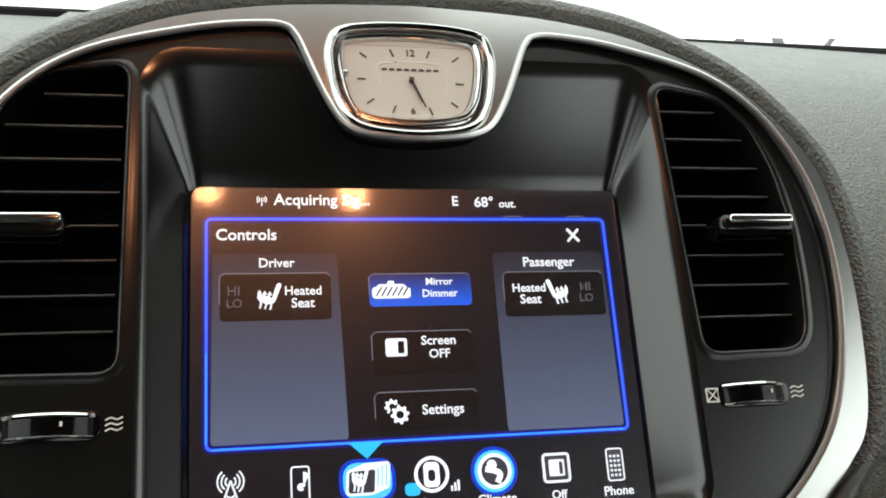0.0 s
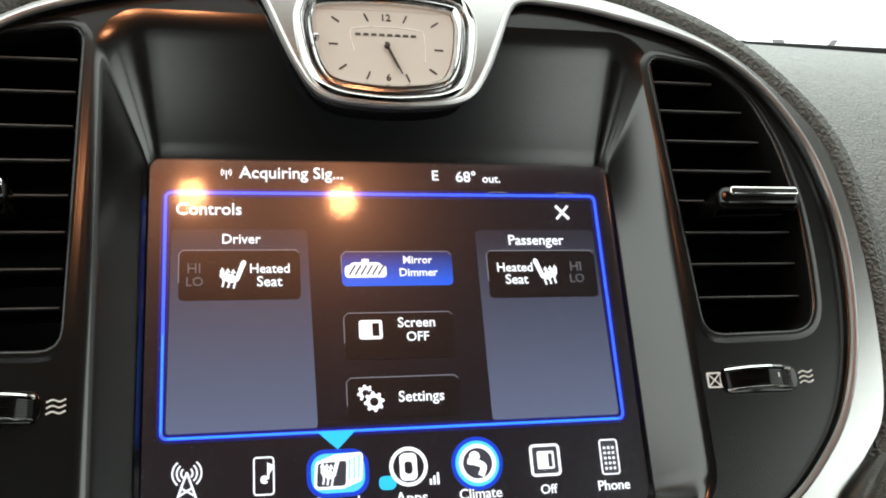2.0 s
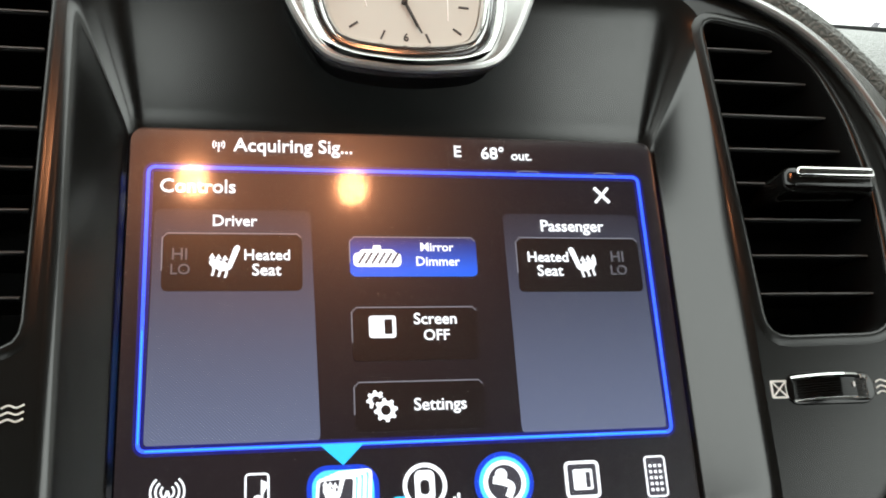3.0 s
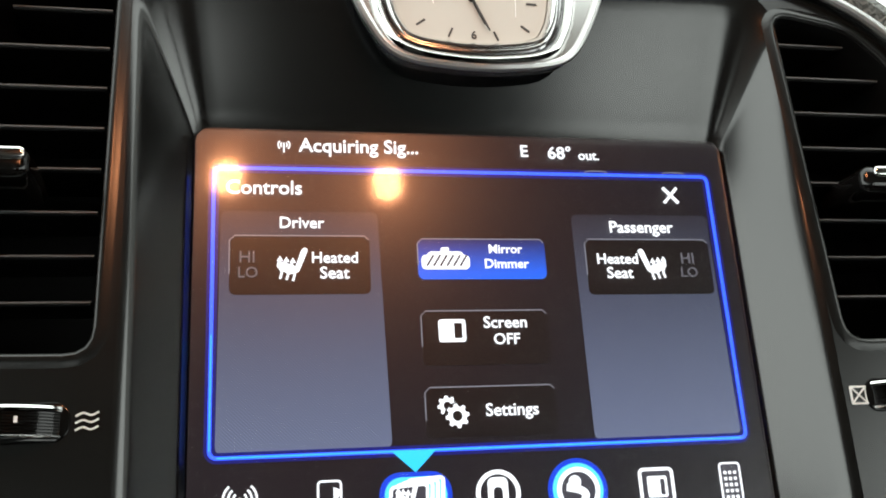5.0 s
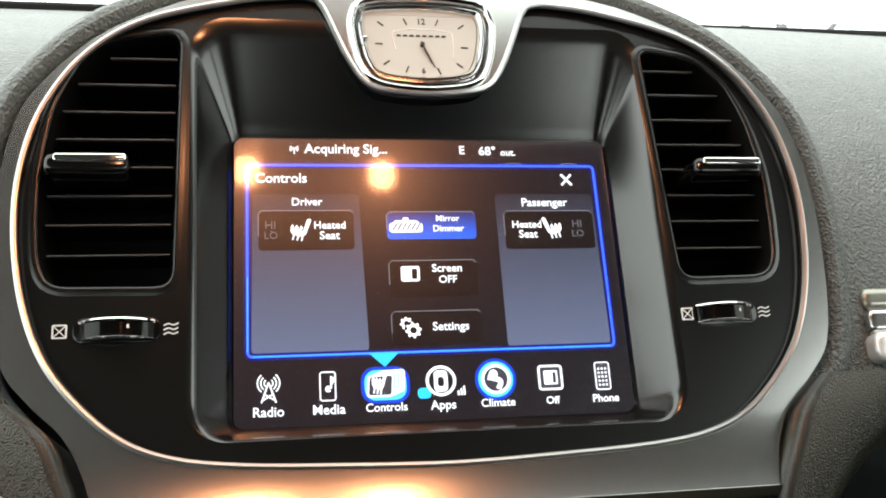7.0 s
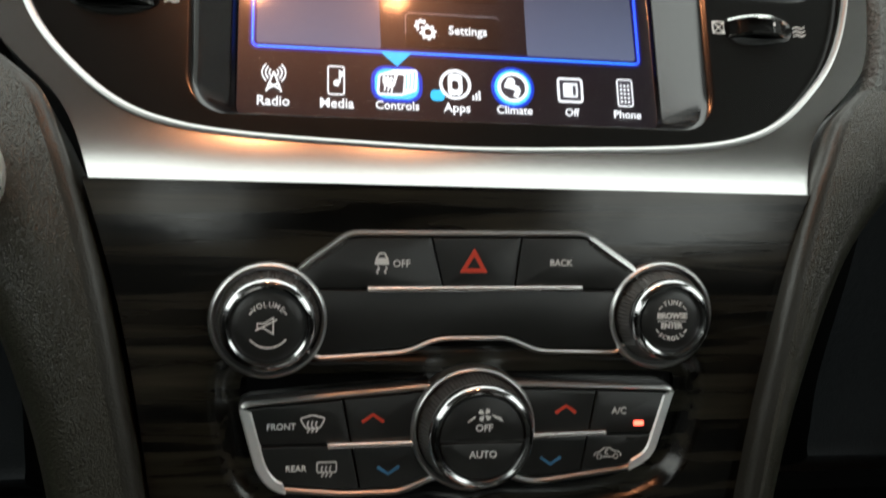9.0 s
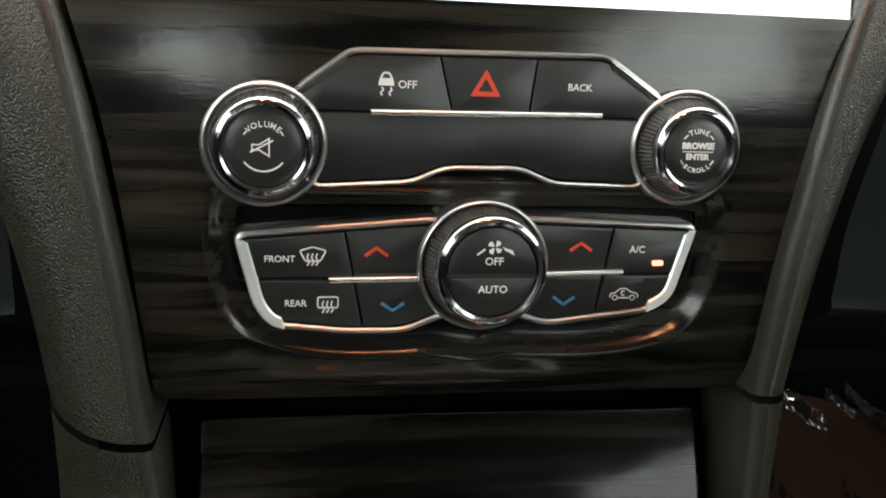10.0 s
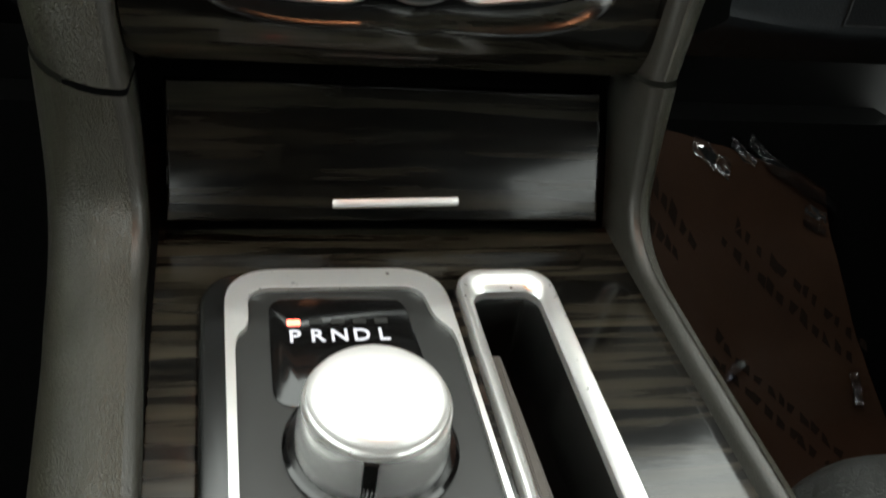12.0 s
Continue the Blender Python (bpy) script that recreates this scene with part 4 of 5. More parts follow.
def cut(loop, keep):
    """The part of an outline on the kept side of lines (point, direction); the kept side lies to the left."""
    for (px, pz), (dx, dz) in keep:
        out = []
        for a, b in zip(loop, loop[1:] + loop[:1]):
            sa, sb = (dx * (q[1] - pz) - dz * (q[0] - px) for q in (a, b))
            if sa >= 0:
                out.append(a)
            if sa * sb < 0:
                u = sa / (sa - sb)
                out.append((a[0] + u * (b[0] - a[0]), a[1] + u * (b[1] - a[1])))
        loop = out
    return loop


def key(name, loop, parent, y0=-0.0046, mat=None, label=""):
    return part(name, plate(resample(loop, 90), y0, 0.0, 0.0005, 2), mat or BUTTON, parent, label)


top_row = [((0.0, -0.0168), (1, 0.0))]
esc = key("button", cut(IN, top_row + [((-0.0141, -0.006), (-0.0046, 0.0180))]), radio)
hazard = key("button", cut(IN, top_row + [((-0.0135, -0.006), (0.0046, -0.0180)), ((0.0164, -0.006), (0.0020, 0.0180))]), radio)
back = key("button", cut(IN, top_row + [((0.0170, -0.006), (-0.0020, -0.0180))]), radio)
key("blank_panel", cut(IN, [((0.0, -0.0176), (-1, 0.0))]), radio)
part("chrome_bar", rod([(-0.0385, -0.0052, -0.0173), (0.0410, -0.0052, -0.0165)], 0.0011, 10), SATIN_BRIGHT, radio)
F, B = -0.0048, -0.0045


def printed(name, bm, parent, mat=None):
    return part(name, bm, mat or WHITE_INK, parent, smooth=False)


printed("car_slip_icon", merge(sheet(corners([(-0.0363, -0.0084), (-0.0358, -0.0060), (-0.0347, -0.0040), (-0.0325, -0.0040), (-0.0314, -0.0060), (-0.0309, -0.0084)], 0.0004, 2), [[(-0.0351, -0.0060), (-0.0344, -0.0046), (-0.0328, -0.0046), (-0.0321, -0.0060)]], F, B),
                               *[stroke([(-0.0336 + k * 0.0014, -0.0090), (-0.0331 + k * 0.0014, -0.0098), (-0.0340 + k * 0.0014, -0.0108), (-0.0335 + k * 0.0014, -0.0117)], 0.0006, F, B) for k in (-1, 1)]), esc)
printed("caption", writing("OFF", -0.0265, -0.0080, 0.0026, F, B, 0.015), esc)
printed("hazard_triangle", sheet([(-0.0052, -0.0110), (0.0052, -0.0110), (0.0, -0.0020)], [[(-0.0026, -0.0094), (0.0026, -0.0094), (0.0, -0.0050)]], F, B), hazard, RED_INK)
printed("caption", writing("BACK", 0.0328, -0.0072, 0.0024, F, B, 0.02), back)


def knob(parent, cx, cz, r, r_cap, height):
    """A ribbed knob with chrome rims."""
    part("base_ring", turned([(r - 0.0045, 0.007), (r, 0.007), (r + 0.0001, -0.0042), (r - 0.0002, -0.0052), (r - 0.0008, -0.0059), (r - 0.0012, -0.0061), (r - 0.0016, -0.0059), (r - 0.0020, -0.0052), (r - 0.0024, -0.0030)], cx, cz, 96), RIM, parent, "satin chrome base ring")
    n = 144
    loops = []
    for rr, h in ((r - 0.0026, 0.0), (r - 0.0028, -0.0050), (r - 0.0032, -0.0060), (r_cap + 0.0022, -height + 0.002), (r_cap + 0.0014, -height)):
        loops.append([(cx + (rr - (0.00035 if k % 2 else 0)) * math.cos(2 * math.pi * k / n), h, cz + (rr - (0.00035 if k % 2 else 0)) * math.sin(2 * math.pi * k / n)) for k in range(n)])
    part("grip", loft(loops, cap=True), GRIP, parent, "ribbed dark grip")
    part("front_rim", turned([(r_cap + 0.0022, -height + 0.004), (r_cap + 0.0026, -height + 0.0005), (r_cap + 0.0022, -height - 0.0010), (r_cap + 0.0012, -height - 0.0020), (r_cap + 0.0002, -height - 0.0023), (r_cap - 0.0006, -height - 0.0019), (r_cap - 0.0012, -height - 0.0006), (r_cap - 0.0014, -height + 0.001)], cx, cz, 96), DARK_CHROME, parent, "polished chrome front rim")
    return part("cap", turned([(0.0, -height - 0.0012), (r_cap * 0.6, -height - 0.0011), (r_cap - 0.002, -height - 0.0008), (r_cap - 0.0008, -height)], cx, cz, 64), BUTTON, parent)


vol = thing("volume_knob", LOWER, "round black volume knob with chrome rims", "knob", "radio knobs")
cap = knob(vol, -0.0732, -0.0286, 0.0207, 0.0138, 0.013)
F, B = -0.0145, -0.0141
KX, KZ = -0.0732, -0.0286


def ring_text(text, cx, cz, r, a_mid, step, h, y0, y1, inward=False):
    out = []
    for i, ch in enumerate(text):
        a = a_mid + (i - (len(text) - 1) / 2) * (step if inward else -step)
        out.append(writing(ch, cx + r * math.cos(radians(a)), cz + r * math.sin(radians(a)), h, y0, y1, 0.02, a - 90 + (180 if inward else 0)))
    return merge(*out)


printed("caption", ring_text("VOLUME", KX, KZ, 0.0073, 90, 16, 0.0019, F, B), cap)
printed("mark", merge(stroke(arc(KX, KZ, 0.0073, 148, 135, 3), 0.0005, F, B), stroke(arc(KX, KZ, 0.0073, 45, 32, 3), 0.0005, F, B), stroke(arc(KX, KZ, 0.0077, 218, 322, 14), 0.0005, F, B)), cap)
printed("speaker_icon", merge(sheet([(KX - 0.0038, KZ - 0.0010), (KX - 0.0015, KZ - 0.0010), (KX + 0.0020, KZ - 0.0032), (KX + 0.0020, KZ + 0.0032), (KX - 0.0015, KZ + 0.0010), (KX - 0.0038, KZ + 0.0010)],
                                    [[(KX - 0.0034, KZ - 0.0006), (KX - 0.0013, KZ - 0.0006), (KX + 0.0015, KZ - 0.0024), (KX + 0.0015, KZ + 0.0024), (KX - 0.0013, KZ + 0.0006), (KX - 0.0034, KZ + 0.0006)]], F, B),
                              stroke([(KX - 0.0042, KZ - 0.0016), (KX + 0.0030, KZ + 0.0022)], 0.0005, F - 0.0001, B)), cap)

tune = thing("tuning_knob", LOWER, "tall round black tuning knob with chrome rims", "knob", "radio knobs")
KX, KZ = 0.0728, -0.0268
cap = knob(tune, KX, KZ, 0.0205, 0.0127, 0.0140)
F, B = -0.0155, -0.0151
printed("caption", ring_text("TUNE", KX, KZ, 0.0067, 90, 17, 0.0018, F, B), cap)
printed("caption", ring_text("SCROLL", KX, KZ, 0.0067, 270, 15, 0.0016, F, B, True), cap)
printed("caption", writing("BROWSE", KX, KZ + 0.0017, 0.0021, F, B, 0.06), cap)
printed("caption", writing("ENTER", KX, KZ - 0.0020, 0.0020, F, B, 0.06), cap)
printed("mark", merge(stroke([(KX - 0.0055, KZ - 0.0002), (KX + 0.0055, KZ - 0.0002)], 0.0003, F, B), *[stroke(arc(KX, KZ, 0.0067, a, a + 16, 3), 0.0004, F, B) for a in (38, 126, 208, 316)]), cap)

# ---- climate panel ----
climate = thing("climate_panel", LOWER, "black climate button panel with a chrome frame and fan knob", "climate panel")
CL = corners([(-0.0840, -0.0585), (-0.0172, -0.0528), (0.0190, -0.0522), (0.0820, -0.0545), (0.0742, -0.0825), (0.0655, -0.0880), (0.0265, -0.0928), (0.0120, -0.0880), (-0.0110, -0.0890), (-0.0245, -0.0948), (-0.0460, -0.0948), (-0.0710, -0.0922), (-0.0770, -0.0850)], 0.0045, 4)
part("frame", band(CL, [(0.0002, 0.012), (0.0002, -0.0006), (0.0, -0.0018), (-0.0006, -0.0025), (-0.0013, -0.0027), (-0.0020, -0.0023), (-0.0026, -0.0010)]), RIM, climate, "satin chrome frame")


def facet(loop, keep, width):
    """A tapered inner facet along the kept stretch of a frame."""
    rim_line = resample(loop, 300)
    lines = [[], [], [], []]
    deep = [spread(rim_line, -width * u) for u in (0.0, 0.15, 0.8, 1.0)]
    idx = [i for i, p in enumerate(rim_line) if keep(*p)]
    start = next((k for k in range(len(idx)) if idx[k] - idx[k - 1] > 1), 0)
    idx = idx[start:] + idx[:start]
    for k, i in enumerate(idx):
        taper = min(1.0, 0.25 + 14 * min(k, len(idx) - 1 - k) / len(idx))
        for row, full, y in zip(lines, deep, (-0.0022, -0.0032, -0.0031, -0.0022)):
            a, e = np.array(deep[0][i]), np.array(full[i])
            q = a + (e - a) * taper
            row.append((q[0], y, q[1]))
    return loft(lines, closed=False)


part("side_accent", facet(CL, lambda x, z: x < -0.0660 and z < -0.0600, 0.0043), SATIN_WHITE, climate, "wide silver frame side")
part("side_accent", facet(CL, lambda x, z: x > 0.0640 and z < -0.0560, 0.0043), SATIN_WHITE, climate, "wide silver frame side")
part("back_plate", plate(spread(CL, -0.002), -0.0004, 0.006), DEEP_BLACK, climate)
INC = spread(CL, -0.0030)
F, B = -0.0026, -0.0023
LD, RD = ((-0.0430, -0.0745), (0.0067, -0.0334)), ((0.0471, -0.0735), (0.0054, 0.0336))


def left_of(line, d):
    return [((line[0][0] - d, line[0][1]), tuple(-c for c in line[1]))] if line[1][1] < 0 else [((line[0][0] - d, line[0][1]), line[1])]


def right_of(line, d):
    return [((line[0][0] + d, line[0][1]), line[1])] if line[1][1] < 0 else [((line[0][0] + d, line[0][1]), tuple(-c for c in line[1]))]


UPL, DNL = [((0, -0.0742), (1, 0))], [((0, -0.0752), (-1, 0))]
UPR, DNR = [((0, -0.0728), (1, 0))], [((0, -0.0738), (-1, 0))]
LEFT_END, RIGHT_END = [((-0.0120, -0.07), (0, 1))], [((0.0150, -0.07), (0, -1))]
front_key = key("button", cut(INC, UPL + left_of(LD, 0.0003)), climate, -0.0024)
up_l = key("button", cut(INC, UPL + right_of(LD, 0.0003) + LEFT_END), climate, -0.0024)
rear_key = key("button", cut(INC, DNL + left_of(LD, 0.0003)), climate, -0.0024)
dn_l = key("button", cut(INC, DNL + right_of(LD, 0.0003) + LEFT_END), climate, -0.0024)
up_r = key("button", cut(INC, UPR + left_of(RD, 0.0003) + RIGHT_END), climate, -0.0024)
ac_key = key("button", cut(INC, UPR + right_of(RD, 0.0003)), climate, -0.0024)
dn_r = key("button", cut(INC, DNR + left_of(RD, 0.0003) + RIGHT_END), climate, -0.0024)
recirc = key("button", cut(INC, DNR + right_of(RD, 0.0003)), climate, -0.0024)
part("chrome_bar", rod([(-0.0515, -0.0034, -0.0750), (-0.0200, -0.0034, -0.0746)], 0.0011, 10), SATIN_BRIGHT, climate)
part("chrome_bar", rod([(0.0250, -0.0034, -0.0731), (0.0538, -0.0034, -0.0722)], 0.0011, 10), SATIN_BRIGHT, climate)


def chevron(x, z, s):
    return stroke([(x - 0.0040, z - s * 0.0016), (x, z + s * 0.0012), (x + 0.0040, z - s * 0.0016)], 0.0012, F, B)


printed("caption", writing("FRONT", -0.0682, -0.0678, 0.0023, F, B, 0.015), front_key)
printed("caption", writing("REAR", -0.0628, -0.0835, 0.0023, F, B, 0.015), rear_key)


def waves(x, z):
    return [stroke(curve([(x + k * 0.0015, z + 0.0010), (x + k * 0.0015 - 0.0004, z - 0.0005), (x + k * 0.0015 + 0.0003, z - 0.0018), (x + k * 0.0015 - 0.0004, z - 0.0032)], 4, False), 0.0005, F, B) for k in (-1, 0, 1)]


def outline(loop, w=0.0005):
    return sheet(spread(loop, w / 2), [spread(loop, -w / 2)], F, B)


printed("windscreen_icon", merge(outline(corners([(-0.0615, -0.0648), (-0.0570, -0.0635), (-0.0525, -0.0648), (-0.0545, -0.0685), (-0.0595, -0.0685)], 0.0008, 3)), *waves(-0.0570, -0.0668)), front_key)
printed("rear_window_icon", merge(outline(rounded(-0.0552, -0.0482, -0.0850, -0.0812, 0.0008)), *waves(-0.0517, -0.0836)), rear_key)
printed("warmer_mark", chevron(-0.0352, -0.0650, 1), up_l, RED_INK)
printed("cooler_mark", chevron(-0.0292, -0.0851, -1), dn_l, BLUE_INK)
printed("warmer_mark", chevron(0.0380, -0.0630, 1), up_r, RED_INK)
printed("cooler_mark", chevron(0.0328, -0.0832, -1), dn_r, BLUE_INK)
printed("caption", writing("A/C", 0.0592, -0.0642, 0.0026, F, B, 0.015), ac_key)
part("indicator", plate(rounded(0.0653, 0.0692, -0.0699, -0.0682, 0.0005, 3), -0.0030, -0.0020), RED_LIGHT, ac_key, "lit red indicator")
part("indicator", plate(rounded(0.0625, 0.0658, -0.0757, -0.0745, 0.0004, 3), -0.0028, -0.0020), GREY_PLASTIC, recirc, "unlit indicator")
car_line = [(0.0502, -0.0818), (0.0503, -0.0806), (0.0522, -0.0801), (0.0538, -0.0787), (0.0562, -0.0786), (0.0578, -0.0798), (0.0602, -0.0804), (0.0608, -0.0812), (0.0606, -0.0820)]
printed("car_icon", merge(stroke(car_line, 0.0004, F, B), *[stroke(arc(x, -0.0820, 0.0009, 0, 360, 14), 0.0003, F, B) for x in (0.0521, 0.0587)], stroke([(0.0534, -0.0821), (0.0574, -0.0821)], 0.0004, F, B),
                          stroke(arc(0.0552, -0.0803, 0.0008, 60, 300, 8), 0.0004, F, B)), recirc)

fan = thing("fan_knob", LOWER, "large round fan knob with chrome rims and two buttons", "knob")
KX, KZ = 0.0022, -0.0697
for name, prof, m in (("base_ring", [(0.019, 0.012), (0.0235, 0.012), (0.0236, -0.0030), (0.0234, -0.0040), (0.0230, -0.0049), (0.0225, -0.0052), (0.0220, -0.0049), (0.0216, -0.0040), (0.0213, -0.0020)], RIM),):
    part(name, turned(prof, KX, KZ, 96), m, fan, "chrome base ring")
n = 168
part("grip", loft([[(KX + (rr - (0.0004 if k % 2 else 0)) * math.cos(2 * math.pi * k / n), h, KZ - 0.075 * h + (rr - (0.0004 if k % 2 else 0)) * math.sin(2 * math.pi * k / n)) for k in range(n)] for rr, h in ((0.0214, 0.0), (0.0212, -0.004), (0.0206, -0.006), (0.0188, -0.0165), (0.0180, -0.0175))], cap=True), GRIP, fan, "ribbed dark grip")
KZ += 0.0014
part("front_rim", turned([(0.0188, -0.014), (0.0192, -0.0170), (0.0190, -0.0184), (0.0182, -0.0196), (0.0171, -0.0201), (0.0160, -0.0197), (0.0154, -0.0186), (0.0152, -0.0165)], KX, KZ, 96), DARK_CHROME, fan, "polished chrome front rim")
disc = arc(KX, KZ, 0.0152, 0, 355, 71)
up_key = key("button", cut(disc, [((0, KZ - 0.0010), (1, 0))]), fan, -0.0188)
dn_key = key("button", cut(disc, [((0, KZ - 0.0020), (-1, 0))]), fan, -0.0188)
part("back_disc", turned([(0.0, -0.0172), (0.0165, -0.0172), (0.0165, -0.015)], KX, KZ, 64), DEEP_BLACK, fan)
F, B = -0.0190, -0.0187
printed("caption", writing("OFF", KX + 0.0005, KZ + 0.0035, 0.0026, F, B, 0.015), up_key)
printed("caption", writing("AUTO", KX + 0.0005, KZ - 0.0062, 0.0026, F, B, 0.015), dn_key)
blades = [plate([(KX + 0.0005 + 0.0026 * math.cos(a + d) * q, KZ + 0.0084 + 0.0026 * math.sin(a + d) * q) for d, q in ((-0.3, 0.15), (-0.35, 0.8), (0.0, 1.0), (0.55, 0.95), (0.5, 0.3))], F, B) for a in (math.pi / 4 + k * math.pi / 2 for k in range(4))]
printed("fan_icon", merge(*blades, stroke([(KX - 0.0055, KZ + 0.0058), (KX - 0.0028, KZ + 0.0078)], 0.0006, F, B), plate([(KX + 0.0030, KZ + 0.0086), (KX + 0.0040, KZ + 0.0074), (KX + 0.0075, KZ + 0.0056), (KX + 0.0065, KZ + 0.0074)], F, B)), up_key)

# ---- storage bin door ----
bin_door = thing("storage_bin_door", STACK, "closed glossy dark veneer storage bin door with a silver handle bar", "storage door")
rows = []
for i in range(9):
    u = i / 8
    z = -0.2045 - 0.0595 * u
    y = 0.045 - 0.0030 * math.sin(math.pi * (0.10 + 0.75 * u)) + 0.001 * (1 - u)
    rows.append([(x, y, z) for x in np.linspace(-0.0975, 0.0985, 12)])
panel = loft(rows, closed=False)
bmesh.ops.solidify(panel, geom=list(panel.faces), thickness=-0.006)
part("door_panel", panel, VENEER, bin_door, bevel=0.0012)
part("handle_bar", rod([(-0.0268, 0.0400, -0.2562), (-0.0262, 0.0395, -0.2562), (-0.0240, 0.0392, -0.2561), (0.0260, 0.0392, -0.2549), (0.0282, 0.0395, -0.2548), (0.0288, 0.0400, -0.2548)], 0.0020, 12, flat=0.7), SATIN_WHITE, bin_door, "satin silver handle bar")
# the shaded gap round the door, put in as black boxes
bin_frame = merge(box(-0.112, 0.112, 0.058, 0.09, -0.2025, -0.185), box(-0.112, 0.112, 0.058, 0.09, -0.285, -0.2665), box(-0.112, -0.0995, 0.058, 0.09, -0.2665, -0.2025), box(0.1005, 0.112, 0.058, 0.09, -0.2665, -0.2025), box(-0.112, 0.112, 0.09, 0.095, -0.285, -0.185))
solo("storage_bin_frame", bin_frame, LIGHTLESS, STACK, "lightless black backing for the shaded gap round the storage bin", "trim", kind="structure")


# ---- console ----
console = thing("centre_console", CONSOLE, "glossy dark veneer centre console plate", "centre console")
OUT_SHIFT = corners([(-0.0845, -0.0050), (0.0190, -0.0050), (0.0205, -0.20), (-0.0830, -0.20)], 0.024, 9)
OUT_PKT = rounded(0.0228, 0.0665, -0.22, -0.0075, 0.0125)
top_loop = [(-0.104, 0.029), (0.110, 0.029), (0.1125, -0.02), (0.113, -0.30), (-0.100, -0.30), (-0.102, -0.05)]
part("veneer", sheet(top_loop, [OUT_SHIFT, OUT_PKT], 0.0, 0.02), VENEER, console, bevel=0.001)

# dark gap along each rail, put in as a black strip
for x0, x1, name in ((-0.1045, -0.1015, "edge_gap"), (0.1115, 0.1145, "edge_gap")):
    part(name, plate([(x0 + 0.0005, 0.028), (x1, 0.028), (x1 - 0.001, -0.30), (x0, -0.30)], -0.0004, 0.012), LIGHTLESS, console, "black strip for the dark gap beside the leather rail")
part("front_lip", rod([(-0.101, 0.0012, 0.0285), (0.109, 0.0012, 0.0285)], 0.0014, 8), LIGHTLESS, console, "black rubber front lip")

shifter = thing("gear_selector", CONSOLE, "rotary gear selector panel with a silver frame and lit letters", "gear selector")
part("shoulder", plate(OUT_SHIFT, -0.0030, 0.01, 0.0025, 3), SATIN_BLACK, shifter)
CHR_OUT = corners([(-0.0745, -0.0085), (0.0165, -0.0085), (0.0190, -0.195), (-0.0735, -0.195)], 0.022, 9)
CHR_IN = corners([(-0.0655, -0.0205), (0.0060, -0.0205), (0.0080, -0.0400), (0.0150, -0.0480), (0.0166, -0.19), (-0.0706, -0.19), (-0.0706, -0.0480), (-0.0650, -0.0430)], 0.009, 5)
part("silver_frame", sheet(CHR_OUT, [CHR_IN], -0.0060, 0.0), BRUSHED, shifter, "satin silver frame", bevel=0.0020, segments=4, harden=False)
part("plate", plate(spread(CHR_IN, 0.001), -0.0036, 0.004), GREY_PLASTIC, shifter)
window = part("letter_window", plate(corners([(-0.0575, -0.0245), (-0.0025, -0.0245), (0.0020, -0.085), (-0.0580, -0.085)], 0.010, 6), -0.0042, 0.0, 0.0005), GLOSS_BLACK, shifter, "glossy black letter window")
LIT_LETTER = glow("lit letter", (0.85, 0.87, 0.92), 0.65)
for ch, x in zip("PRNDL", (-0.0481, -0.0394, -0.0308, -0.0221, -0.0134)):
    part("letter", writing(ch, x, -0.0484, 0.0070, -0.0045, -0.0041, 0.012), LIT_LETTER, window, smooth=False)
    part("indicator", plate(rounded(x - 0.0026, x + 0.0026, -0.0418, -0.0388, 0.0006, 3), -0.0046, -0.0041), RED_LIGHT if ch == "P" else GREY_PLASTIC, window, "lit red indicator" if ch == "P" else "")
SX, SV = -0.0258, -0.1045
dial = thing("gear_dial", CONSOLE, "round polished silver gear dial on the console", "dial")
part("collar", turned([(0.0245, 0.0), (0.0305, 0.0), (0.0305, -0.0050), (0.0290, -0.0062), (0.0265, -0.0058), (0.0255, -0.003)], SX, SV, 96), GLOSS_BLACK, dial, "glossy black collar")
n = 240
part("ribbed_skirt", loft([[(SX + (rr - (0.00016 if k % 2 else 0)) * math.cos(2 * math.pi * k / n), h, SV + (rr - (0.00016 if k % 2 else 0)) * math.sin(2 * math.pi * k / n)) for k in range(n)] for rr, h in ((0.0264, 0.0), (0.0262, -0.0130), (0.0250, -0.0248), (0.0247, -0.0255))], cap=True), SATIN_BRIGHT, dial, "finely ribbed silver skirt")
part("side_band", turned([(0.0230, -0.0285), (0.0240, -0.0280), (0.0250, -0.0266), (0.0252, -0.0254), (0.0244, -0.0248)], SX, SV, 96), BRUSHED, dial, "smooth silver band under the crown")
notch = plate(rounded(-0.0024, 0.0024, -0.0006, 0.0010, 0.0004, 3), -0.0246, -0.002)
notch.transform(Matrix.Translation((SX - 0.0052, 0, SV - 0.0250)) @ pose(0, 0, 0, 0, 12, 0))
part("pointer_notch", notch, GLOSS_BLACK, dial, "dark pointer notch in the skirt")
part("crown", turned([(0.0, -0.0319), (0.0150, -0.0318), (0.0205, -0.0315), (0.0222, -0.0308), (0.0232, -0.0296), (0.0238, -0.0278), (0.0236, -0.0270)], SX, SV, 96), SATIN_WHITE, dial, "satin aluminium crown")

pocket = thing("coin_pocket", CONSOLE, "narrow open console pocket with a wide silver rim", "console pocket")
PKT_IN = rounded(0.0290, 0.0592, -0.205, -0.0190, 0.008)
part("silver_rim", loft([[(x, y, z) for x, z in q] for q, y in ((OUT_PKT, 0.004), (OUT_PKT, -0.0030), (spread(OUT_PKT, -0.0010), -0.0044), (spread(OUT_PKT, -0.0022), -0.0044), (spread(PKT_IN, 0.0012), -0.0020), (PKT_IN, -0.0005), (PKT_IN, 0.004))]), BRUSHED, pocket, "satin silver rim")
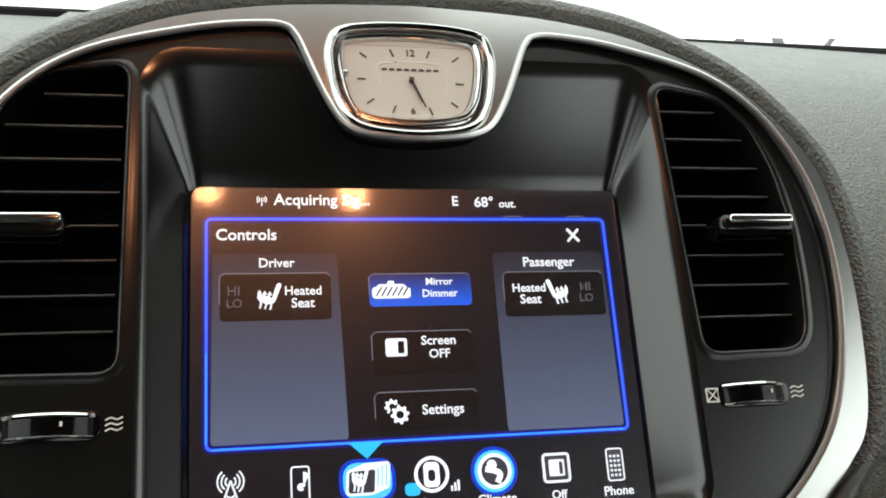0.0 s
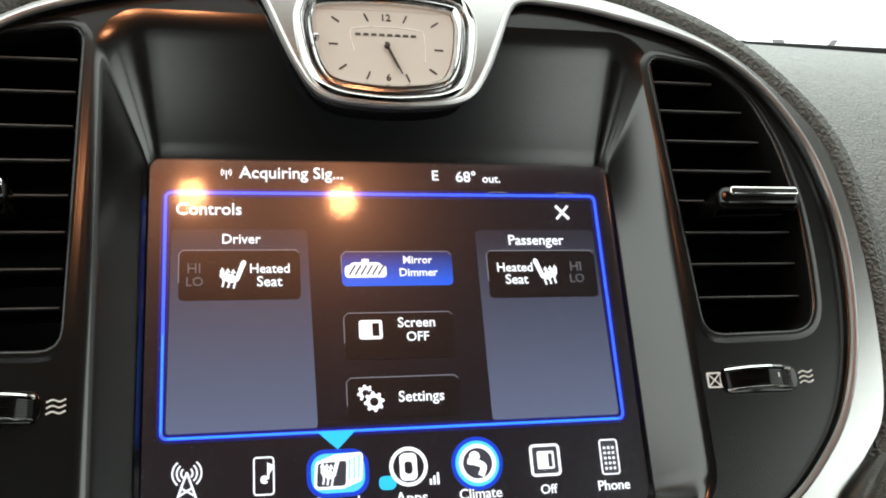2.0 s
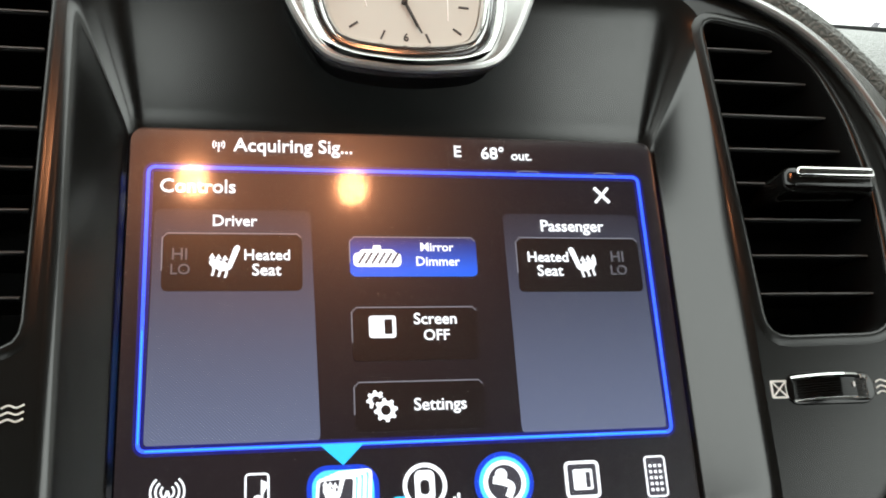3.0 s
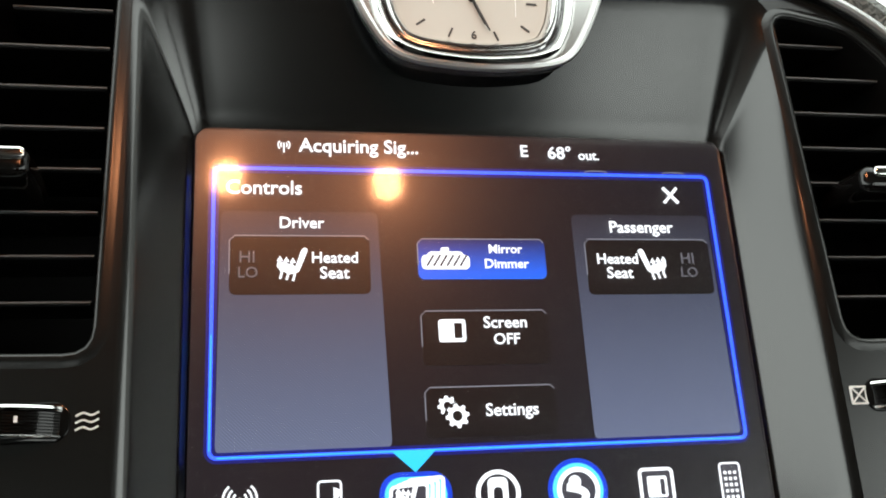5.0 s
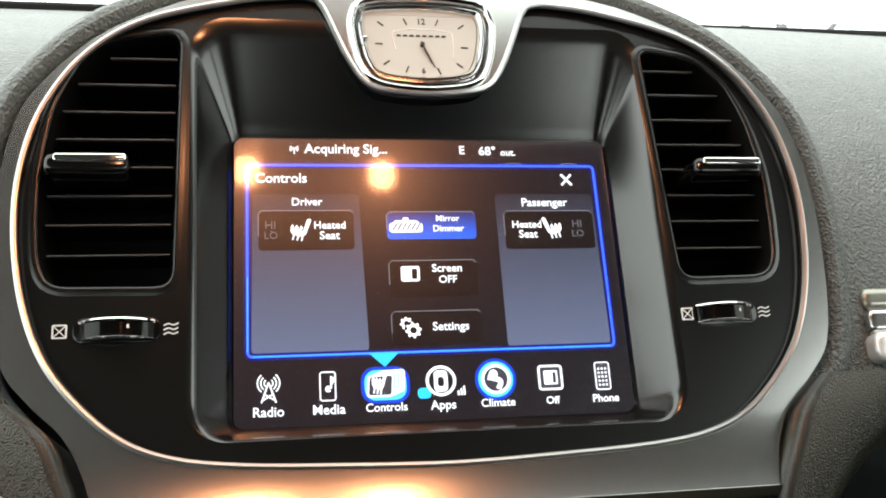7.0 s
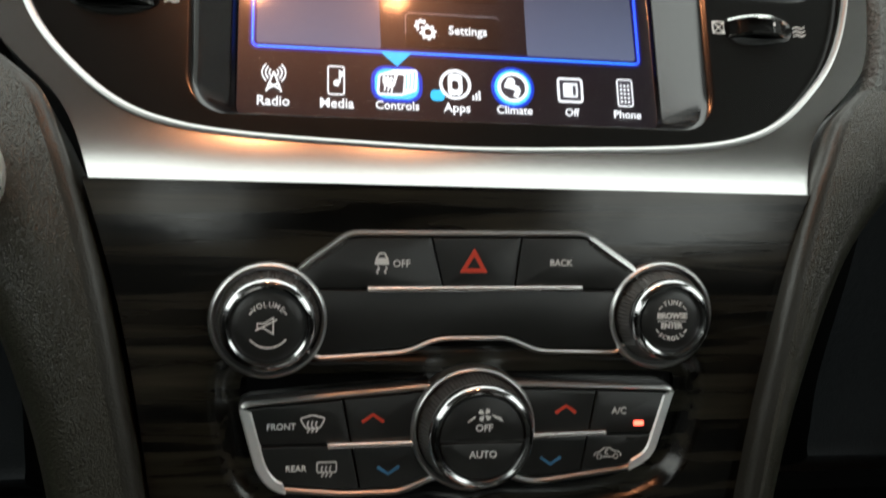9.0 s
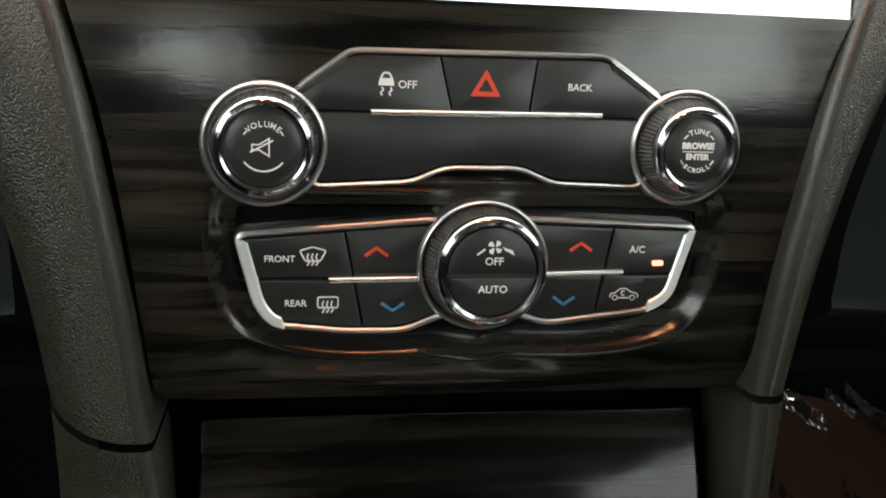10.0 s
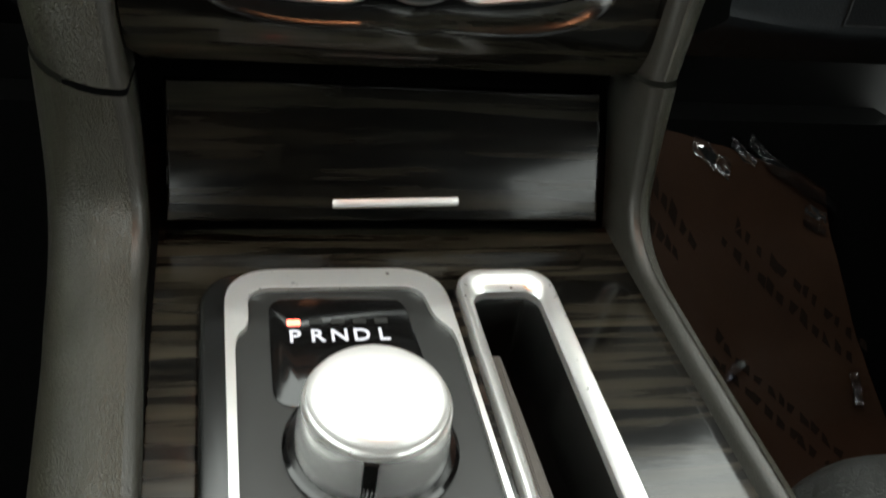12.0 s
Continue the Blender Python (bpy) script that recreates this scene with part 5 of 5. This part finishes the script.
part("well", loft([[(x, y, z) for x, z in spread(PKT_IN, d)] for d, y in ((0.0002, 0.003), (-0.002, 0.008), (-0.004, 0.055), (-0.012, 0.056))]), SATIN_BLACK, pocket)
part("inner_ledge", plate(corners([(0.0298, -0.050), (0.0365, -0.050), (0.0400, -0.200), (0.0298, -0.200)], 0.002, 3), 0.007, 0.050, 0.002), LINER, pocket, "dark grey ledge along the inner wall")
part("well_floor", plate(spread(PKT_IN, -0.004), 0.0555, 0.058), DEEP_BLACK, pocket)

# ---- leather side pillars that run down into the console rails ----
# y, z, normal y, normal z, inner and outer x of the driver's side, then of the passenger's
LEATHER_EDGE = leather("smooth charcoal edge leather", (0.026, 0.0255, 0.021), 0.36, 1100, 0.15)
STATIONS = [
    (-0.0270, -0.0200, -1.0, 0.10, 0.1660, 0.300, 0.1640, 0.300),
    (-0.0300, -0.0330, -1.0, 0.05, 0.1520, 0.255, 0.1505, 0.250),
    (-0.0315, -0.0480, -1.0, 0.0, 0.1450, 0.228, 0.1425, 0.210),
    (-0.0315, -0.0660, -0.99, -0.1, 0.1385, 0.208, 0.1345, 0.184),
    (-0.0265, -0.1000, -0.94, -0.34, 0.1290, 0.182, 0.1235, 0.158),
    (-0.0100, -0.1500, -0.94, -0.34, 0.1195, 0.162, 0.1135, 0.140),
    (0.0100, -0.2000, -0.95, -0.30, 0.1105, 0.152, 0.1080, 0.131),
    (0.0100, -0.2030, -0.95, -0.30, 0.1105, 0.152, 0.1080, 0.131),
    (0.0240, -0.2400, -0.98, -0.12, 0.1070, 0.150, 0.1085, 0.129),
    (0.0270, -0.2600, -0.92, 0.38, 0.1050, 0.149, 0.1080, 0.128),
    (0.0150, -0.2800, -0.62, 0.78, 0.1045, 0.148, 0.1080, 0.128),
    (-0.0150, -0.3000, -0.51, 0.86, 0.1035, 0.145, 0.1085, 0.127),
    (-0.1000, -0.3500, -0.51, 0.86, 0.1000, 0.140, 0.1100, 0.128),
    (-0.2500, -0.4380, -0.51, 0.86, 0.0980, 0.136, 0.1130, 0.130)]


def rail(s, first, last, gap):
    path = curve(STATIONS[first:last], 6, closed=False)
    loops = []
    for y, z, ny, nz, xl, ol, xr, outr in path:
        xi, xo = (xl, ol) if s < 0 else (xr, outr)
        q = math.hypot(ny, nz)
        ny, nz = ny / q, nz / q
        w = xo - xi
        prof = [(0.0, -0.045), (0.0, -0.004), (0.0008, -0.0015), (0.0025, -0.0002), (0.0055, 0.0), (0.26 * w, 0.0008), (0.42 * w, -0.0004), (0.56 * w, -0.0034), (0.69 * w, -0.0080), (0.80 * w, -0.0138), (0.89 * w, -0.0215), (0.96 * w, -0.032), (w, -0.055), (w, -0.11)]
        near = 0.011 * math.exp(-((z + 0.2) / 0.018) ** 2) if s < 0 else 0.0
        loops.append([(s * (xi + a), y + ny * h + 0.3 * near * (1 - a / w), z + nz * h - near * (1 - (a / w) ** 2)) for a, h in prof])
    return loft([q[:5] for q in loops], closed=False), loft([q[4:] for q in loops], closed=False)


for s in (-1, 1):
    for name, first, last, lab, cat, grp in (("pillar_pad", 0, 7, "dark grained leather pad beside the veneer panel", "dashboard side", "side pads"), ("console_rail", 7, 14, "dark grained leather rail along the console", "console side", "console rails")):
        ob = thing(name, STACK, lab, cat, grp)
        inner, outer = rail(s, first, last, 0)
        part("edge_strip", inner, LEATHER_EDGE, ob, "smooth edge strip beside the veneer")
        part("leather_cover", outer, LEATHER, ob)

DARK_PANEL = material("black grained plastic", (0.012, 0.0138, 0.0155), 0.5, bump=0.4, grain=900, spec=0.25)
# ---- lower dashboard beside the pillars, passenger trim strip, footwell ----
for s, name, lab in ((1, "glovebox_panel", "dark grey glovebox panel under the dashboard"), (-1, "knee_panel", "black knee panel under the steering column")):
    ob = thing(name, STACK, lab, "dashboard panel")

    def section(x, lift):
        k = min(max((x - 0.165) / 0.06, 0), 1)
        return [(s * x, y - lift, z) for y, z in curve([(0.0, -0.02), (-0.022 + 0.010 * k, -0.028), (-0.024 + 0.02 * k, -0.055), (-0.006 + 0.035 * k, -0.085), (0.03 + 0.03 * k, -0.13), (0.045 + 0.03 * k, -0.158), (0.058 + 0.03 * k, -0.168), (0.16, -0.172)], 4, closed=False)]
    part("fascia", loft([section(x, 0.0) for x in (0.165, 0.20, 0.235, 0.26, 0.34, 0.5, 0.75)], closed=False), DARK_PANEL, ob)
    lid = loft([section(x, 0.0012)[9:22] for x in (0.25, 0.30, 0.40, 0.55, 0.72)], closed=False)
    bmesh.ops.solidify(lid, geom=list(lid.faces), thickness=0.004)
    part("lid", lid, DARK_PANEL, ob, bevel=0.0015)
strip = thing("passenger_trim_strip", STACK, "satin silver trim strip across the passenger dashboard", "trim")
part("strip", plate(rounded(0.203, 0.74, -0.0005, 0.0115, 0.004), -0.010, 0.02, 0.003, 3), SATIN_SILVER, strip)
part("upper_band", plate(rounded(0.203, 0.74, 0.0105, 0.0225, 0.005), -0.008, 0.02, 0.004, 3), material("bronze grey trim", (0.34, 0.335, 0.29), 0.3, 0.7), strip, "dark bronze upper band")
part("chrome_lip", plate(rounded(0.202, 0.74, -0.014, 0.0, 0.005), -0.013, 0.02, 0.003, 3), SATIN_WHITE, strip, "bright lower lip")
start = thing("start_button", STACK, "round start button with a bright chrome ring", "button")
part("ring", turned([(0.012, -0.03), (0.0200, -0.03), (0.0200, -0.0345), (0.0185, -0.0365), (0.0160, -0.0365), (0.0135, -0.034)], -0.1790, -0.068, 64), BRUSHED, start, "pale silver ring")
part("lit_arc", stroke(arc(-0.1790, -0.068, 0.0108, 20, 62, 8), 0.0028, -0.0356, -0.0345), glow("amber indicator light", (1.0, 0.28, 0.04), 2.5), start, "lit amber arc")
part("cap", turned([(0.0, -0.0352), (0.0115, -0.035), (0.0138, -0.0335), (0.0138, -0.03)], -0.1790, -0.068, 48), GLOSS_BLACK, start)

solo("console_side", box(0.106, 0.128, -0.9, 0.14, 0.2, 0.60), DARK_WALL, pose(0, 0, 0), "dark plastic side of the centre console", "console side", kind="structure", bevel=0.004)
solo("console_side_west", box(-0.128, -0.106, -0.9, 0.14, 0.2, 0.60), DARK_WALL, pose(0, 0, 0), "dark plastic side of the centre console", "console side", kind="structure", bevel=0.004)
def ground(y):
    return float(np.interp(y, (-0.6, 0.05, 0.18, 0.32, 0.42, 0.50), (0.215, 0.22, 0.245, 0.32, 0.41, 0.53)))


def mat_height(x, y):
    return ground(y) + 0.012 + 0.007 * noise.noise((x * 9, y * 9, 1.3)) + 0.003 * noise.noise((x * 30, y * 30, 4.3))


mat_rows = [[(x, y, mat_height(x, y)) for u in np.linspace(0, 1, 48) for x in (0.14 + (0.52 - 0.03 * s) * u,) for y in (-0.55 + s * (1.05 - 0.05 * u * u),)] for s in np.linspace(0, 1, 70)]
floor_mat = thing("paper_floor_mat", pose(0, 0, 0), "wrinkled brown printed paper mat on the passenger floor", "floor mat")
part("paper", loft(mat_rows, closed=False), DIM_PAPER, floor_mat)
rng = random.Random(4)
for sx, sy, ex, ey, count in ((0.485, 0.405, 0.625, 0.290, 12), (0.435, 0.315, 0.545, 0.185, 12), (0.375, 0.440, 0.430, 0.390, 6)):
    for line in range(2):
        for w in range(count):
            u = (w + rng.uniform(-0.2, 0.2)) / count
            bx, by = sx + (ex - sx) * u + 0.020 * line, sy + (ey - sy) * u + 0.012 * line
            q = [(bx + dx + 0.5 * dy, by - dx * 1.2 + dy) for dx, dy in ((0, 0), (rng.uniform(0.003, 0.008), 0), (rng.uniform(0.003, 0.008), rng.uniform(0.006, 0.011)), (0, rng.uniform(0.006, 0.011)))]
            bm = bmesh.new()
            bm.faces.new([bm.verts.new((px, py, mat_height(px, py) + 0.0015)) for px, py in q])
            part("printed_bar", bm, FADED_INK, floor_mat, smooth=False)


def crumpled_film(x0, y0, x1, y1, width, seed):
    """A strip of clear film with soft folds along its length."""
    out = []
    along, across = np.array([x1 - x0, y1 - y0]), np.array([y0 - y1, x1 - x0])
    across = across / np.linalg.norm(across) * width
    for i in range(28):
        row = []
        for j in range(18):
            u, v = i / 27, j / 17 - 0.5
            px, py = np.array([x0, y0]) + along * u + across * (v + 0.25 * noise.noise((u * 3, v * 2, seed)))
            fold = (abs(noise.noise((u * 1.6, v * 4, seed + 5.0))) * 0.7 + 0.12 * abs(noise.noise((u * 5, v * 9, seed + 9.0)))) * width
            row.append((px, py, mat_height(px, py) + 0.004 + fold))
        out.append(row)
    return loft(out, closed=False)


wrap = thing("plastic_wrap", pose(0, 0, 0), "crumpled clear plastic wrap lying on the floor mat", "plastic wrap")
for x0, y0, x1, y1, width, seed in ((0.455, 0.473, 0.500, 0.453, 0.013, 2.0), (0.505, 0.474, 0.535, 0.460, 0.008, 5.0), (0.531, 0.478, 0.556, 0.460, 0.009, 8.0), (0.556, 0.460, 0.642, 0.434, 0.011, 11.0), (0.598, 0.432, 0.626, 0.426, 0.007, 14.0), (0.595, 0.425, 0.623, 0.415, 0.008, 15.0), (0.613, 0.284, 0.607, 0.252, 0.010, 17.0), (0.484, 0.303, 0.440, 0.273, 0.009, 20.0)):
    part("fold", crumpled_film(x0, y0, x1, y1, width, seed), FILM, wrap)
solo("toe_board", loft([[(x, y, ground(y) - 0.004) for x in (-0.75, -0.14, 0.14, 0.75)] for y in (-0.55, 0.05, 0.18, 0.32, 0.42, 0.50, 0.56)], closed=False), DIM_CARPET, pose(0, 0, 0), "black carpet rising to the toe board", "carpet", kind="structure")

# ---- front seats, mostly unseen behind the camera, added to block light from the rear ----
SEAT = leather("dark grey seat leather", (0.016, 0.017, 0.015), 0.5, 300, 0.4)


def front_seat(x, y, reach, lean, tall):
    ob = thing("front_seat", pose(x, y, 0), "dark grey leather front seat" + (" with its backrest reclined" if lean > 0.5 else ""), "car seat", "front seats")
    cushion = [[(u, y + reach * (y > -0.6), z) for u, z in rounded(-0.25 + d, 0.25 - d, 0.30, 0.52 - 0.06 * (y < -0.85) - d * 0.6, 0.06)] for y, d in ((-0.42, 0.05), (-0.45, 0.015), (-0.52, 0.0), (-0.80, 0.0), (-0.95, 0.01))]
    part("cushion", loft(cushion, cap=True), SEAT, ob)
    back = [[(u, -0.90 - lean * (z - 0.42) + w, 0.42 + tall * (z - 0.42)) for u, w in rounded(-0.25 + d, 0.25 - d, -0.075, 0.075, 0.05)] for z, d in ((0.42, 0.02), (0.50, 0.0), (0.85, 0.0), (1.00, 0.03), (1.06, 0.09))]
    part("backrest", loft(back, cap=True), SEAT, ob)
    head = [[(u, -0.90 - lean * (z - 0.42) + w, 0.42 + tall * (z - 0.42)) for u, w in rounded(-0.13 + d, 0.13 - d, -0.05 + d * 0.4, 0.05 - d * 0.4, 0.03 - d * 0.3)] for z, d in ((1.09, 0.03), (1.11, 0.0), (1.24, 0.0), (1.27, 0.04))]
    part("headrest", loft(head, cap=True), SEAT, ob)
    return ob


front_seat(-0.42, -0.20, 0.05, 0.32, 1.0)
# backrest laid back so the rear side window still reflects in the bin door
front_seat(0.49, -0.10, 0.495, 0.85, 0.55)
